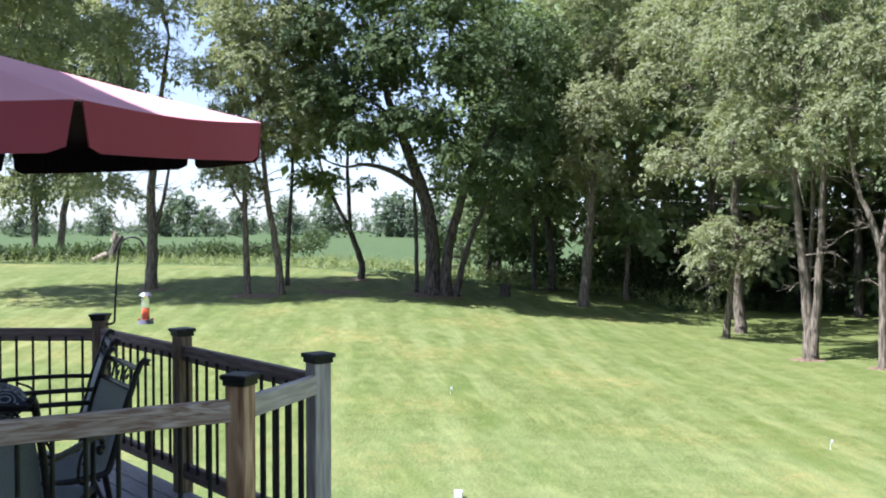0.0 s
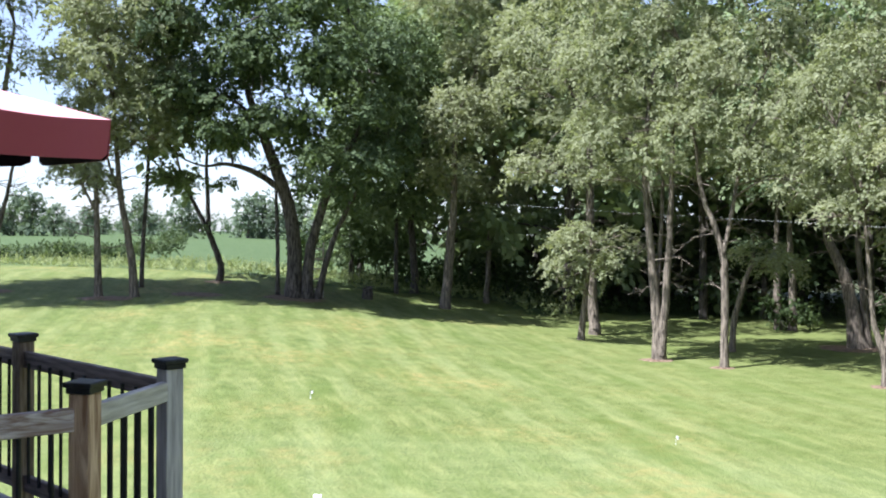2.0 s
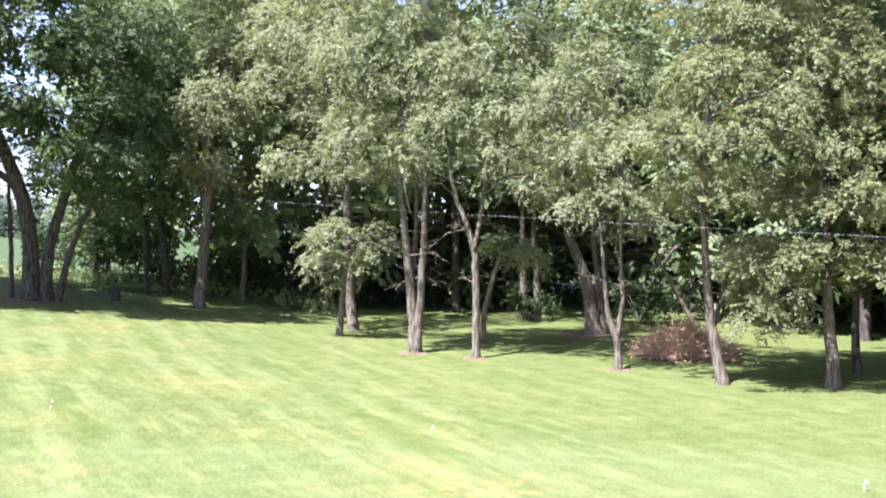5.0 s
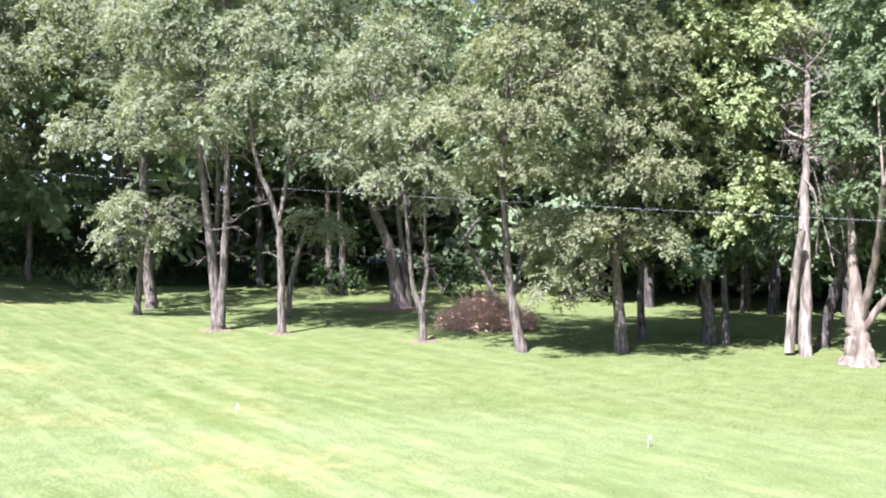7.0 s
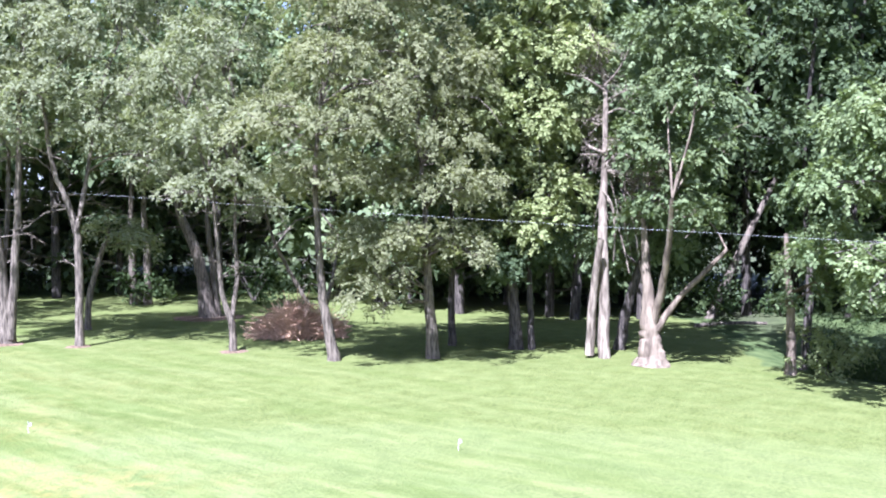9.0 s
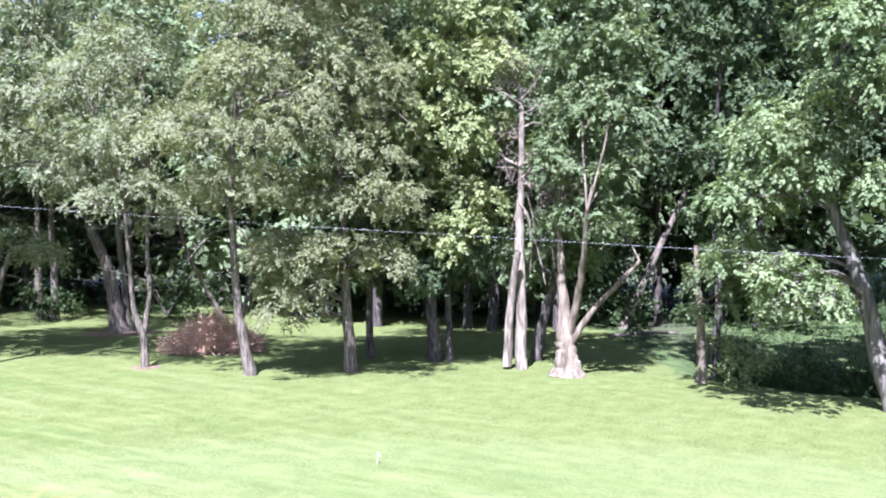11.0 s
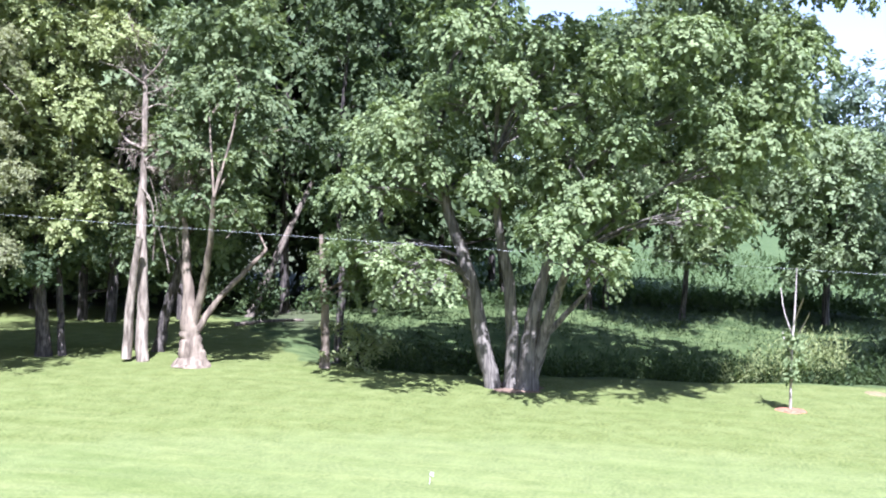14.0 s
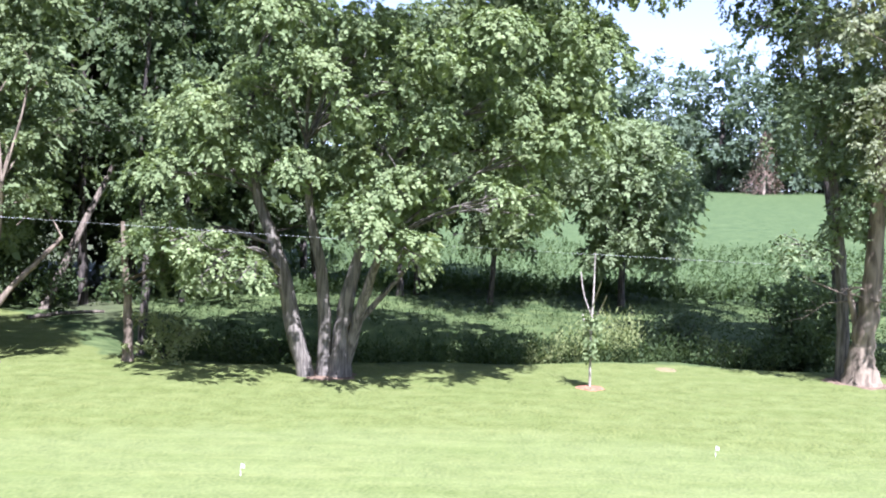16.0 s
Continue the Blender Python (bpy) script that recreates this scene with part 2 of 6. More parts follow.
# how the boughs of a kind of tree look: radius, height of the dome, droop of the rim, leaves on a twig, slimness of a leaf, length of a twig in leaves, share left bare
BOUGHS = {
    "elm": (0.50, 0.36, 0.45, 9, 0.48, 2.6, 0.10),
    "olive": (0.50, 0.36, 0.45, 9, 0.48, 2.6, 0.12),
    "maple": (0.52, 0.55, 0.70, 7, 0.72, 1.5, 0.12),
    "mid": (0.58, 0.50, 0.50, 7, 0.62, 1.9, 0.12),
    "shade": (0.58, 0.50, 0.50, 7, 0.62, 1.9, 0.08),
    "dark": (0.66, 0.45, 0.50, 7, 0.62, 1.9, 0.10),
    "yel": (0.50, 0.50, 0.45, 7, 0.58, 1.9, 0.10),
    "far": (1.1, 0.50, 0.40, 7, 0.66, 1.8, 0.05),
}


def bough_crown(rng, lobes, leaf, kind, cover=1.0, scale=1.0, core=1.0):
    """A crown of domed leafy boughs over the outside of overlapping ellipsoids, dense within. lobes: rows of (cx, cy, cz, rx, ry, rz, coarseness of the leaves). Returns chunks of verts and quads."""
    reach, dome, rim, per, slim, twig, bare = BOUGHS[kind]
    reach = reach * scale
    table = np.array(lobes, float)
    chunks = []
    fine = leaf
    for k, (cx, cy, cz, rx, ry, rz, coarse) in enumerate(table):
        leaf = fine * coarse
        blade = 0.5 * slim * leaf**2 * per
        mid, radii = np.array([cx, cy, cz]), np.array([rx, ry, rz])
        mean = (rx * ry * rz) ** (1 / 3)
        wide = min(reach, 0.62 * mean)
        n = max(5, int(4 * math.pi * mean**2 / (2.2 * wide**2)))
        i = np.arange(n) + 0.5
        up = 1 - 2 * i / n
        turn = i * 2.39996 + rng.uniform(0, 6.28)
        d = unit(np.stack([np.sqrt(1 - up**2) * np.cos(turn), np.sqrt(1 - up**2) * np.sin(turn), up], -1) + rng.normal(0, 0.5 * wide / mean, (n, 3)))
        at = mid + d * radii * rng.uniform(0.60, 0.92, (n, 1))
        # the undersides stay open
        keep = rng.random(n) > bare + 0.85 * blend(-0.05, -0.5, d[:, 2])
        for j, other in enumerate(table):
            if j != k:
                keep &= (((at - other[:3]) / other[3:6]) ** 2).sum(1) > 0.72
        at, d = at[keep], d[keep]
        if len(at):
            big = wide * rng.uniform(0.65, 1.35, len(at))
            axis = unit(d / radii * mean * 0.75 + np.array([0, 0, 0.8]) + rng.normal(0, 0.22, d.shape))
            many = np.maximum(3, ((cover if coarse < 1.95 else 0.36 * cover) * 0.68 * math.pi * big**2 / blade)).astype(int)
            pick = np.repeat(np.arange(len(at)), many)
            e1 = unit(np.cross(axis, np.array([0.31, 0.52, 0.2])))[pick]
            e2 = np.cross(axis[pick], e1)
            m = len(pick)
            # twigs gather in tufts on the dome
            tufts = 11
            spot = rng.uniform(0, 1, (len(at), tufts, 2))
            tuft = spot[pick, rng.integers(0, tufts, m)]
            rho = np.sqrt(tuft[:, 0]) * 0.92
            ang = tuft[:, 1] * 6.2832
            u = rho * np.cos(ang) + rng.normal(0, 0.13, m)
            v = rho * np.sin(ang) + rng.normal(0, 0.13, m)
            q = u * u + v * v
            radial = unit(e1 * u[:, None] + e2 * v[:, None])
            sunk = np.abs(rng.normal(0, 0.16, m)) + 0.10 * (spot[pick, 0, 0] - 0.5)
            c = at[pick] + (e1 * u[:, None] + e2 * v[:, None]) * big[pick][:, None] + axis[pick] * ((dome * (1 - q) - sunk) * big[pick])[:, None]
            c[:, 2] -= rim * 0.5 * q * big[pick]
            face = unit(axis[pick] + radial * (0.75 * np.sqrt(q))[:, None] + rng.normal(0, 0.18, (m, 3)))
            chunks.append(sprays(rng, c - radial * leaf * twig * 0.3, radial + d[pick] * 0.5, leaf * twig, leaf, per, rim * 0.8, slim, face, 0.5 if kind in ("elm", "olive") else 0.36))
        # coarser leaves, dense in the shade within
        if mean > 0.75 and core:
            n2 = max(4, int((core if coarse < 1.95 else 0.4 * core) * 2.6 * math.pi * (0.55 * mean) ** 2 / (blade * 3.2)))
            d2 = unit(rng.normal(0, 1, (n2, 3)))
            chunks.append(sprays(rng, mid + d2 * radii * rng.uniform(0.12, 0.58, (n2, 1)), rng.normal(0, 1, (n2, 3)), leaf * 3.0, leaf * 1.8, per, 0.3, slim, unit(d2 + rng.normal(0, 0.5, (n2, 3)))))
    return chunks


# ---- the land ----
def lawn_edge(p):
    """How far the mown lawn reaches at a bearing, in metres."""
    return np.interp(p, [-180, -60, -30, -16, -6, 2, 12, 14, 20, 30, 50, 60, 66, 70, 80, 90, 100, 112, 125, 180],
                     [60, 60, 74, 64, 53, 50, 52, 46, 48, 50, 46, 40, 29, 27.5, 27, 28.5, 30, 31, 32, 40])


def land_height(x, y):
    """The lawn rises to a low crest on one side; beyond the ditch on the other a field climbs a hill."""
    x, y = np.asarray(x, float), np.asarray(y, float)
    r, p = np.hypot(x, y), np.degrees(np.arctan2(x, y))
    crest = blend(22, -8, p) * np.where(p < 0, blend(-175, -110, p), 1.0)
    t = np.clip((r - 10) / 33, 0, 1.3)
    z = 2.1 * crest * t * t / (t + 0.4)
    z = z + blend(68, 84, p) * blend(190, 130, p) * 0.081 * np.clip(r - 41, 0, 140)
    # ditch beyond the lawn on the field side
    ditch = blend(64, 72, p) * blend(150, 130, p) * blend(0.2, 2.8, r - lawn_edge(p)) * blend(38.5, 34.5, r)
    z = z - 1.0 * ditch
    return z + 0.0045 * np.clip(r - 90, 0, 600) * crest


def land(x, y):
    return float(land_height(x, y))


def build_ground():
    rings = np.concatenate([[0.0, 3.0, 6.0], np.arange(8, 60, 0.8), np.geomspace(60.5, 400, 60), np.geomspace(450, 3500, 14)])
    bear = np.radians(np.concatenate([np.arange(-180, -45, 5), np.arange(-45, 130, 1.0), np.arange(130, 180, 5)]))
    rr, bb = np.meshgrid(rings, bear, indexing="ij")
    x, y = rr * np.sin(bb), rr * np.cos(bb)
    p = np.degrees(bb)
    z = land_height(x, y)
    edge = lawn_edge(p)
    outside = rr - edge
    rough_ground = blend(-0.6, 0.8, outside - 3.5 * blend(12, 18, p) * blend(66, 60, p))
    wob = np.sin(x * 1.7) * np.cos(y * 1.3) + 0.6 * np.sin(x * 0.6 + y * 0.9)
    z = z + 0.05 * wob * rough_ground + 0.02 * wob * blend(10, 30, rr)
    crop_left = blend(-1, 1, rr - 78) * blend(14, 8, p) * blend(-70, -60, p)
    crop_right = blend(-0.5, 0.5, rr - 47.8) * blend(70, 74, p) * blend(150, 140, p)
    m, k = rr.shape
    i, j = np.meshgrid(np.arange(m - 1), np.arange(k), indexing="ij")
    jn = (j + 1) % k
    quads = np.stack([i * k + j, (i + 1) * k + j, (i + 1) * k + jn, i * k + jn], -1).reshape(-1, 4)
    me = mesh_from("ground", np.stack([x, y, z], -1).reshape(-1, 3), quads, True)
    me.flip_normals()
    for name, values in (("rough_ground", rough_ground), ("crop", np.maximum(crop_left, crop_right)),
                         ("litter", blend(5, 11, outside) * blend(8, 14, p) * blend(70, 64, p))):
        me.attributes.new(name, "FLOAT", "POINT").data.foreach_set("value", np.ascontiguousarray(values, np.float32).ravel())
    mat, n, l, pr = nodes_of("mown_lawn_and_field")
    tc = n.new("ShaderNodeTexCoord")
    sep = n.new("ShaderNodeSeparateXYZ")
    l.new(tc.outputs["Object"], sep.inputs[0])
    # mowing stripes, bent a little
    warp = noise_node(n, l, 0.05, 2.0)
    across = math_node(n, l, "ADD", math_node(n, l, "MULTIPLY", sep.outputs[0], 0.997), math_node(n, l, "MULTIPLY", sep.outputs[1], 0.07))
    across = math_node(n, l, "ADD", across, math_node(n, l, "ADD", math_node(n, l, "MULTIPLY", warp, 2.2), math_node(n, l, "MULTIPLY", noise_node(n, l, 0.6, 4.0), 0.42)))
    wave = math_node(n, l, "SINE", math_node(n, l, "MULTIPLY", across, 5.0))
    lane = n.new("ShaderNodeTexWhiteNoise")
    lane.noise_dimensions = "1D"
    l.new(math_node(n, l, "FLOOR", math_node(n, l, "MULTIPLY", across, 5.0 / 6.28318)), lane.inputs["W"])
    wave = math_node(n, l, "MULTIPLY", ramp_fac(n, l, wave, -0.25, 0.7), ramp_fac(n, l, noise_node(n, l, 0.20, 5.0), 0.34, 0.60))
    wave = math_node(n, l, "MULTIPLY", wave, math_node(n, l, "ADD", math_node(n, l, "MULTIPLY", lane.outputs["Value"], 0.75), 0.35))
    fading = math_node(n, l, "ADD", math_node(n, l, "MULTIPLY", ramp_fac(n, l, math_node(n, l, "MULTIPLY", sep.outputs[0], -1.0), -17.0, -8.0), 0.75), 0.25)
    wave = math_node(n, l, "MULTIPLY", wave, fading)
    fine = noise_node(n, l, 14.0, 8.0)
    tuft = noise_node(n, l, 2.2, 5.0)
    patch = noise_node(n, l, 0.22, 5.0)
    mottle = noise_node(n, l, 2.0, 8.0)
    g = mixed(n, l, ramp_fac(n, l, fine, 0.33, 0.67), (0.048, 0.065, 0.014), (0.132, 0.148, 0.042))
    broad = math_node(n, l, "SINE", math_node(n, l, "MULTIPLY", across, 2.1))
    broad = math_node(n, l, "MULTIPLY", ramp_fac(n, l, broad, 0.0, 1.0), ramp_fac(n, l, noise_node(n, l, 0.16, 4.0), 0.40, 0.62))
    broad = math_node(n, l, "MULTIPLY", broad, ramp_fac(n, l, math_node(n, l, "MULTIPLY", sep.outputs[0], -1.0), -18.0, -10.0))
    g = mixed(n, l, math_node(n, l, "MULTIPLY", broad, 0.68), g, (0.060, 0.088, 0.016))
    g = mixed(n, l, math_node(n, l, "MULTIPLY", wave, 0.48), g, (0.205, 0.222, 0.090))
    # the near part of the lawn is paler, up to a ragged line
    length = n.new("ShaderNodeVectorMath")
    length.operation = "LENGTH"
    l.new(tc.outputs["Object"], length.inputs[0])
    away = math_node(n, l, "ADD", length.outputs["Value"], math_node(n, l, "MULTIPLY", noise_node(n, l, 0.9, 5.0), 2.0))
    g = mixed(n, l, math_node(n, l, "MULTIPLY", ramp_fac(n, l, math_node(n, l, "MULTIPLY", away, -1.0), -20.6, -19.6), 0.26), g, (0.160, 0.190, 0.080))
    uneven = math_node(n, l, "ADD", math_node(n, l, "MULTIPLY", ramp_fac(n, l, math_node(n, l, "MULTIPLY", sep.outputs[0], -1.0), -13.0, -4.0), 0.24), 0.16)
    g = mixed(n, l, math_node(n, l, "MULTIPLY", ramp_fac(n, l, tuft, 0.42, 0.68), uneven), g, (0.053, 0.084, 0.019))
    g = mixed(n, l, math_node(n, l, "MULTIPLY", math_node(n, l, "MULTIPLY", ramp_fac(n, l, patch, 0.50, 0.66), ramp_fac(n, l, noise_node(n, l, 3.5, 6.0), 0.35, 0.65)), math_node(n, l, "MULTIPLY", ramp_fac(n, l, math_node(n, l, "MULTIPLY", sep.outputs[0], -1.0), -13.0, -6.0), 0.65)), g, (0.25, 0.19, 0.065))
    g = mixed(n, l, math_node(n, l, "MULTIPLY", ramp_fac(n, l, mottle, 0.38, 0.70), 0.50), g, (0.150, 0.176, 0.058))
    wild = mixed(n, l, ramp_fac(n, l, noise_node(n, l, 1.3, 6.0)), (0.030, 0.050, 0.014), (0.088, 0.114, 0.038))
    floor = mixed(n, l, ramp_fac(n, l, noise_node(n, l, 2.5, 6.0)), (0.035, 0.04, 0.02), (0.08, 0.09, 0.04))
    lie = n.new("ShaderNodeCombineXYZ")
    l.new(math_node(n, l, "ADD", math_node(n, l, "MULTIPLY", sep.outputs[0], 0.99), math_node(n, l, "MULTIPLY", sep.outputs[1], 0.14)), lie.inputs[0])
    l.new(math_node(n, l, "ADD", math_node(n, l, "MULTIPLY", sep.outputs[0], -0.031), math_node(n, l, "MULTIPLY", sep.outputs[1], 0.22)), lie.inputs[1])
    calm = math_node(n, l, "ADD", math_node(n, l, "MULTIPLY", ramp_fac(n, l, math_node(n, l, "MULTIPLY", sep.outputs[0], -1.0), -20.0, -9.0), 0.6), 0.4)
    for size, lo, hi, much, tint in ((0.9, 0.50, 0.64, 0.46, (0.066, 0.096, 0.016)), (2.3, 0.50, 0.66, 0.38, (0.196, 0.206, 0.072)), (4.5, 0.50, 0.64, 0.36, (0.070, 0.092, 0.020))):
        streak = n.new("ShaderNodeTexNoise")
        streak.inputs["Scale"].default_value, streak.inputs["Detail"].default_value, streak.inputs["Roughness"].default_value = size, 5.0, 0.6
        l.new(lie.outputs[0], streak.inputs["Vector"])
        g = mixed(n, l, math_node(n, l, "MULTIPLY", ramp_fac(n, l, streak.outputs["Fac"], lo, hi), math_node(n, l, "MULTIPLY", calm, much)), g, tint)
    rows = noise_node(n, l, 1.0, 6.0)
    crop = mixed(n, l, ramp_fac(n, l, rows, 0.3, 0.7), (0.040, 0.064, 0.021), (0.072, 0.101, 0.036))
    at = {}
    for name in ("rough_ground", "crop", "litter"):
        a = n.new("ShaderNodeAttribute")
        a.attribute_name = name
        at[name] = a.outputs["Fac"]
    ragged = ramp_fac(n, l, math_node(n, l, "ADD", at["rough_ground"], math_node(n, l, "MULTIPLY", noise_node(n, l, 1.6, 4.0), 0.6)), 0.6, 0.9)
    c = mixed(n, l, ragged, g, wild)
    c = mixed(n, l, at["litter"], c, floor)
    c = mixed(n, l, at["crop"], c, crop)
    l.new(c, pr.inputs["Base Color"])
    pr.inputs["Roughness"].default_value, pr.inputs["Specular IOR Level"].default_value = 0.9, 0.15
    bumped(n, l, pr, math_node(n, l, "ADD", fine, math_node(n, l, "MULTIPLY", tuft, 0.5)), 0.7, 0.05)
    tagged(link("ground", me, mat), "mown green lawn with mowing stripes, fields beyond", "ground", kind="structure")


build_ground()


# ---- trees ----
tree_count = 0


def grow(kind, x, y, stems, lobes, label="", bark="", name="tree", density=1.00, leaf=0.0, twigs=True, category="tree", dead=False, deep=1.0, top=True):
    """A tree at (x, y). stems: rows of (across, up, radius) in the plane that faces the deck; lobes of the crown: (across, up, half width, half height)."""
    global tree_count
    tree_count += 1
    rng = np.random.default_rng(100 + tree_count)
    yaw, far = math.atan2(x, y), math.hypot(x, y)
    leaf = leaf or (0.094 if kind in ("elm", "olive") else 0.118) * min(max(far, 24), 60) / 30
    tree = new(name)
    tree.matrix_world = Matrix.Translation((x, y, land(x, y) - 0.03)) @ Matrix.Rotation(-yaw, 4, "Z")
    wood, tips = [], []
    for k, s in enumerate(stems):
        line = smooth_line(s, 5)
        depth = np.linspace(0, 1, len(line)) ** 1.3 * rng.normal(0, 0.6 if k else 0.3)
        depth += (0.0 if k == 0 else rng.uniform(-0.12, 0.12))
        pts = np.stack([line[:, 0], depth, line[:, 1]], -1)
        pts[:, :2] += rng.normal(0, 1.0, (len(pts), 2)) * np.minimum(0.02, 0.08 * line[:, 2:3])
        rad = np.maximum(line[:, 2] * (0.78 if dead else 0.88), 0.013)
        if s[0][1] < 0.4 and not dead:
            rad = rad * (1 + 0.28 * np.exp(-np.maximum(line[:, 1], 0) / 0.25))
            pts[0, 2] -= 0.12
        wood.append(tube_arrays(pts, rad, 9))
        tips.append(pts)
    # bare dead twigs low on the stems
    if kind in ("elm", "olive") and not dead and far < 48:
        for pts in tips[:3]:
            for _ in range(9):
                q = pts[rng.integers(len(pts) // 4, len(pts))]
                if not 2.2 < q[2] < 7.5:
                    continue
                way = unit(np.array([rng.choice((-1, 1)) * rng.uniform(0.5, 1), rng.normal(0, 0.5), rng.uniform(-0.3, 0.5)]))
                ln = rng.uniform(0.6, 1.7)
                bend = q + way * ln * 0.5 + np.array([0, 0, 0.05])
                end = q + way * ln + np.array([0, 0, rng.uniform(-0.35, 0.2) * ln])
                wood.append(tube_arrays([q, bend, end], [0.026, 0.017, 0.007], 4))
                for _ in range(3):
                    a = bend + (end - bend) * rng.uniform(0, 0.8)
                    wood.append(tube_arrays([a, a + unit(way + rng.normal(0, 0.7, 3)) * rng.uniform(0.3, 0.7)], [0.011, 0.005], 3))
    crown = []
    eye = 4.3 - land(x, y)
    left, right = min([b[0] - b[2] for b in lobes] + [0]), max([b[0] + b[2] for b in lobes] + [0])
    middle, half = (left + right) / 2, (right - left) / 2
    # the top of the crown, high over the lawn
    lobes = list(lobes)
    if half > 1.6 and top and not dead:
        peak = max(b[1] + b[3] for b in lobes)
        if peak > 9:
            lobes += [(middle + 0.05 * half, peak + half * 0.3, half * 0.6, half * 0.45)]
    shells = []
    for a, up, w, h in lobes:
        # the crown is as deep as it is wide: lobes in front of, behind and round the stems
        room = 0.85 * half * math.sqrt(max(0.12, 1 - ((a - middle) / (half + 0.01)) ** 2)) - 0.3 * w
        room = max(room, 0.3 * w) * deep
        rounds = [rng.uniform(-1.0, -0.1)]
        if w > 0.75:
            rounds.append(rng.uniform(0.0, 1.0))
        if deep != 1.0:
            rounds.append(rng.uniform(-1.0, -0.6))
        if deep < 0.7 and w > 0.75:
            rounds.append(rng.uniform(0.5, 1.3))
        for at in rounds:
            d = at * room
            k = (far + d) / far
            cx, cy, cz, rx, ry, rz = a * k + rng.normal(0, 0.08) * w, d, eye + (up - eye) * k + rng.normal(0, 0.08) * h, w * k, (w + h) / 2 * k, h * k
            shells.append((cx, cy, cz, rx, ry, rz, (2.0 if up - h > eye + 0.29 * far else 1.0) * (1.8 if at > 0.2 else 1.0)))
            if twigs and tips:
                # a limb from the nearest stem below up into the lobe
                allp = np.concatenate([q[len(q) // 3:] for q in tips])
                goal = np.array([cx, cy, cz])
                cost = np.linalg.norm(allp - goal, axis=1) + 3.0 * np.maximum(0, allp[:, 2] - cz + 0.2 * rz)
                root = allp[np.argmin(cost)]
                midp = (root + goal) / 2 + np.array([0, 0, 0.10 * np.linalg.norm(goal - root)]) + rng.normal(0, 0.1, 3)
                thick = min(0.055, 0.012 + 0.010 * np.linalg.norm(goal - root))
                if np.linalg.norm(goal - root) > 4.5:
                    continue
                wood.append(tube_arrays(smooth_line([root, midp, goal], 3), np.linspace(thick, 0.015, 7), 5))
                for _ in range(3):
                    end = goal + rng.normal(0, 0.55, 3) * np.array([rx, ry, rz])
                    wood.append(tube_arrays(smooth_line([goal * 0.4 + midp * 0.6, (goal + end) / 2 + rng.normal(0, 0.1, 3), end], 2), np.linspace(thick * 0.5, 0.008, 5), 4))
    if shells:
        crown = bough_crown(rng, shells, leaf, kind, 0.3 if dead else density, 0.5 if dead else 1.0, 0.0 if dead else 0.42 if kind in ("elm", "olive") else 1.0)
    if dead and name == "tree":
        spine = tips[0][len(tips[0]) // 2:]
        for a, up, n in ((1.2, 5.9, 20), (0.6, 6.5, 16), (1.9, 5.6, 18), (-0.8, 7.5, 14), (-0.5, 8.7, 12), (0.6, 8.3, 14), (-0.9, 6.3, 12), (1.5, 5.1, 16), (0.2, 9.4, 12), (2.5, 6.0, 10)):
            hub = np.array([a, rng.normal(0, 0.4), up])
            root = spine[np.argmin(np.linalg.norm(spine - hub, axis=1) + 2 * np.maximum(0, spine[:, 2] - up))]
            limb = smooth_line([root, (root + hub) / 2 + rng.normal(0, 0.15, 3), hub], 3)
            wood.append(tube_arrays(limb, np.linspace(0.03, 0.012, len(limb)), 5))
            for _ in range(n):
                q = limb[rng.integers(2, len(limb))]
                way = unit(rng.normal(0, 1, 3) + np.array([0.3 * np.sign(a), 0, -0.15]))
                ln = rng.uniform(0.35, 1.0)
                bend = q + way * ln * 0.5 + rng.normal(0, 0.08, 3)
                wood.append(tube_arrays([q, bend, q + way * ln + np.array([0, 0, -0.2 * ln])], [0.011, 0.008, 0.004], 4))
                for _ in range(3):
                    wood.append(tube_arrays([bend, bend + unit(way + rng.normal(0, 0.8, 3)) * 0.2, bend + unit(way + rng.normal(0, 0.8, 3)) * 0.42], [0.007, 0.005, 0.003], 3))
        # strands of dead vine hanging from the first fork
        for _ in range(10):
            a, up = rng.uniform(-0.5, 1.5), rng.uniform(4.9, 5.6)
            q, ln = np.array([a * 0.5, rng.normal(0, 0.2), up]), rng.uniform(0.9, 2.5)
            mid = q + np.array([a * 0.5 + rng.normal(0, 0.08), rng.normal(0, 0.12), -0.45 * ln])
            end = mid + np.array([0.25 * a + rng.normal(0, 0.12), rng.normal(0, 0.1), -0.55 * ln])
            wood.append(tube_arrays(smooth_line([q, mid, end], 3), np.linspace(0.016, 0.006, 7), 4))
            for _ in range(2):
                wood.append(tube_arrays([mid, mid + rng.normal(0, 0.15, 3) + np.array([0, 0, -0.3])], [0.010, 0.005], 3))
    v, f = merge(wood)
    link("trunk", mesh_from("trunk", v, f, True), BARK[bark or kind], tree)
    if crown:
        v, f = merge(crown)
        link("crown", mesh_from("crown", v, f), LEAVES[kind], tree)
    words = {"elm": "tall tree with grey bark and feathery grey-green leaves", "olive": "tall tree with grey bark and olive-green leaves", "dark": "shady dark green tree with dark rough bark",
             "maple": "silver maple with clumped fresh green leaves", "yel": "leafy tree with yellow-green sunlit crown", "mid": "leafy green shade tree with dark bark", "shade": "deep green shade tree with dark bark"}
    return tagged(tree, label or words[kind], category, "trees round the lawn")


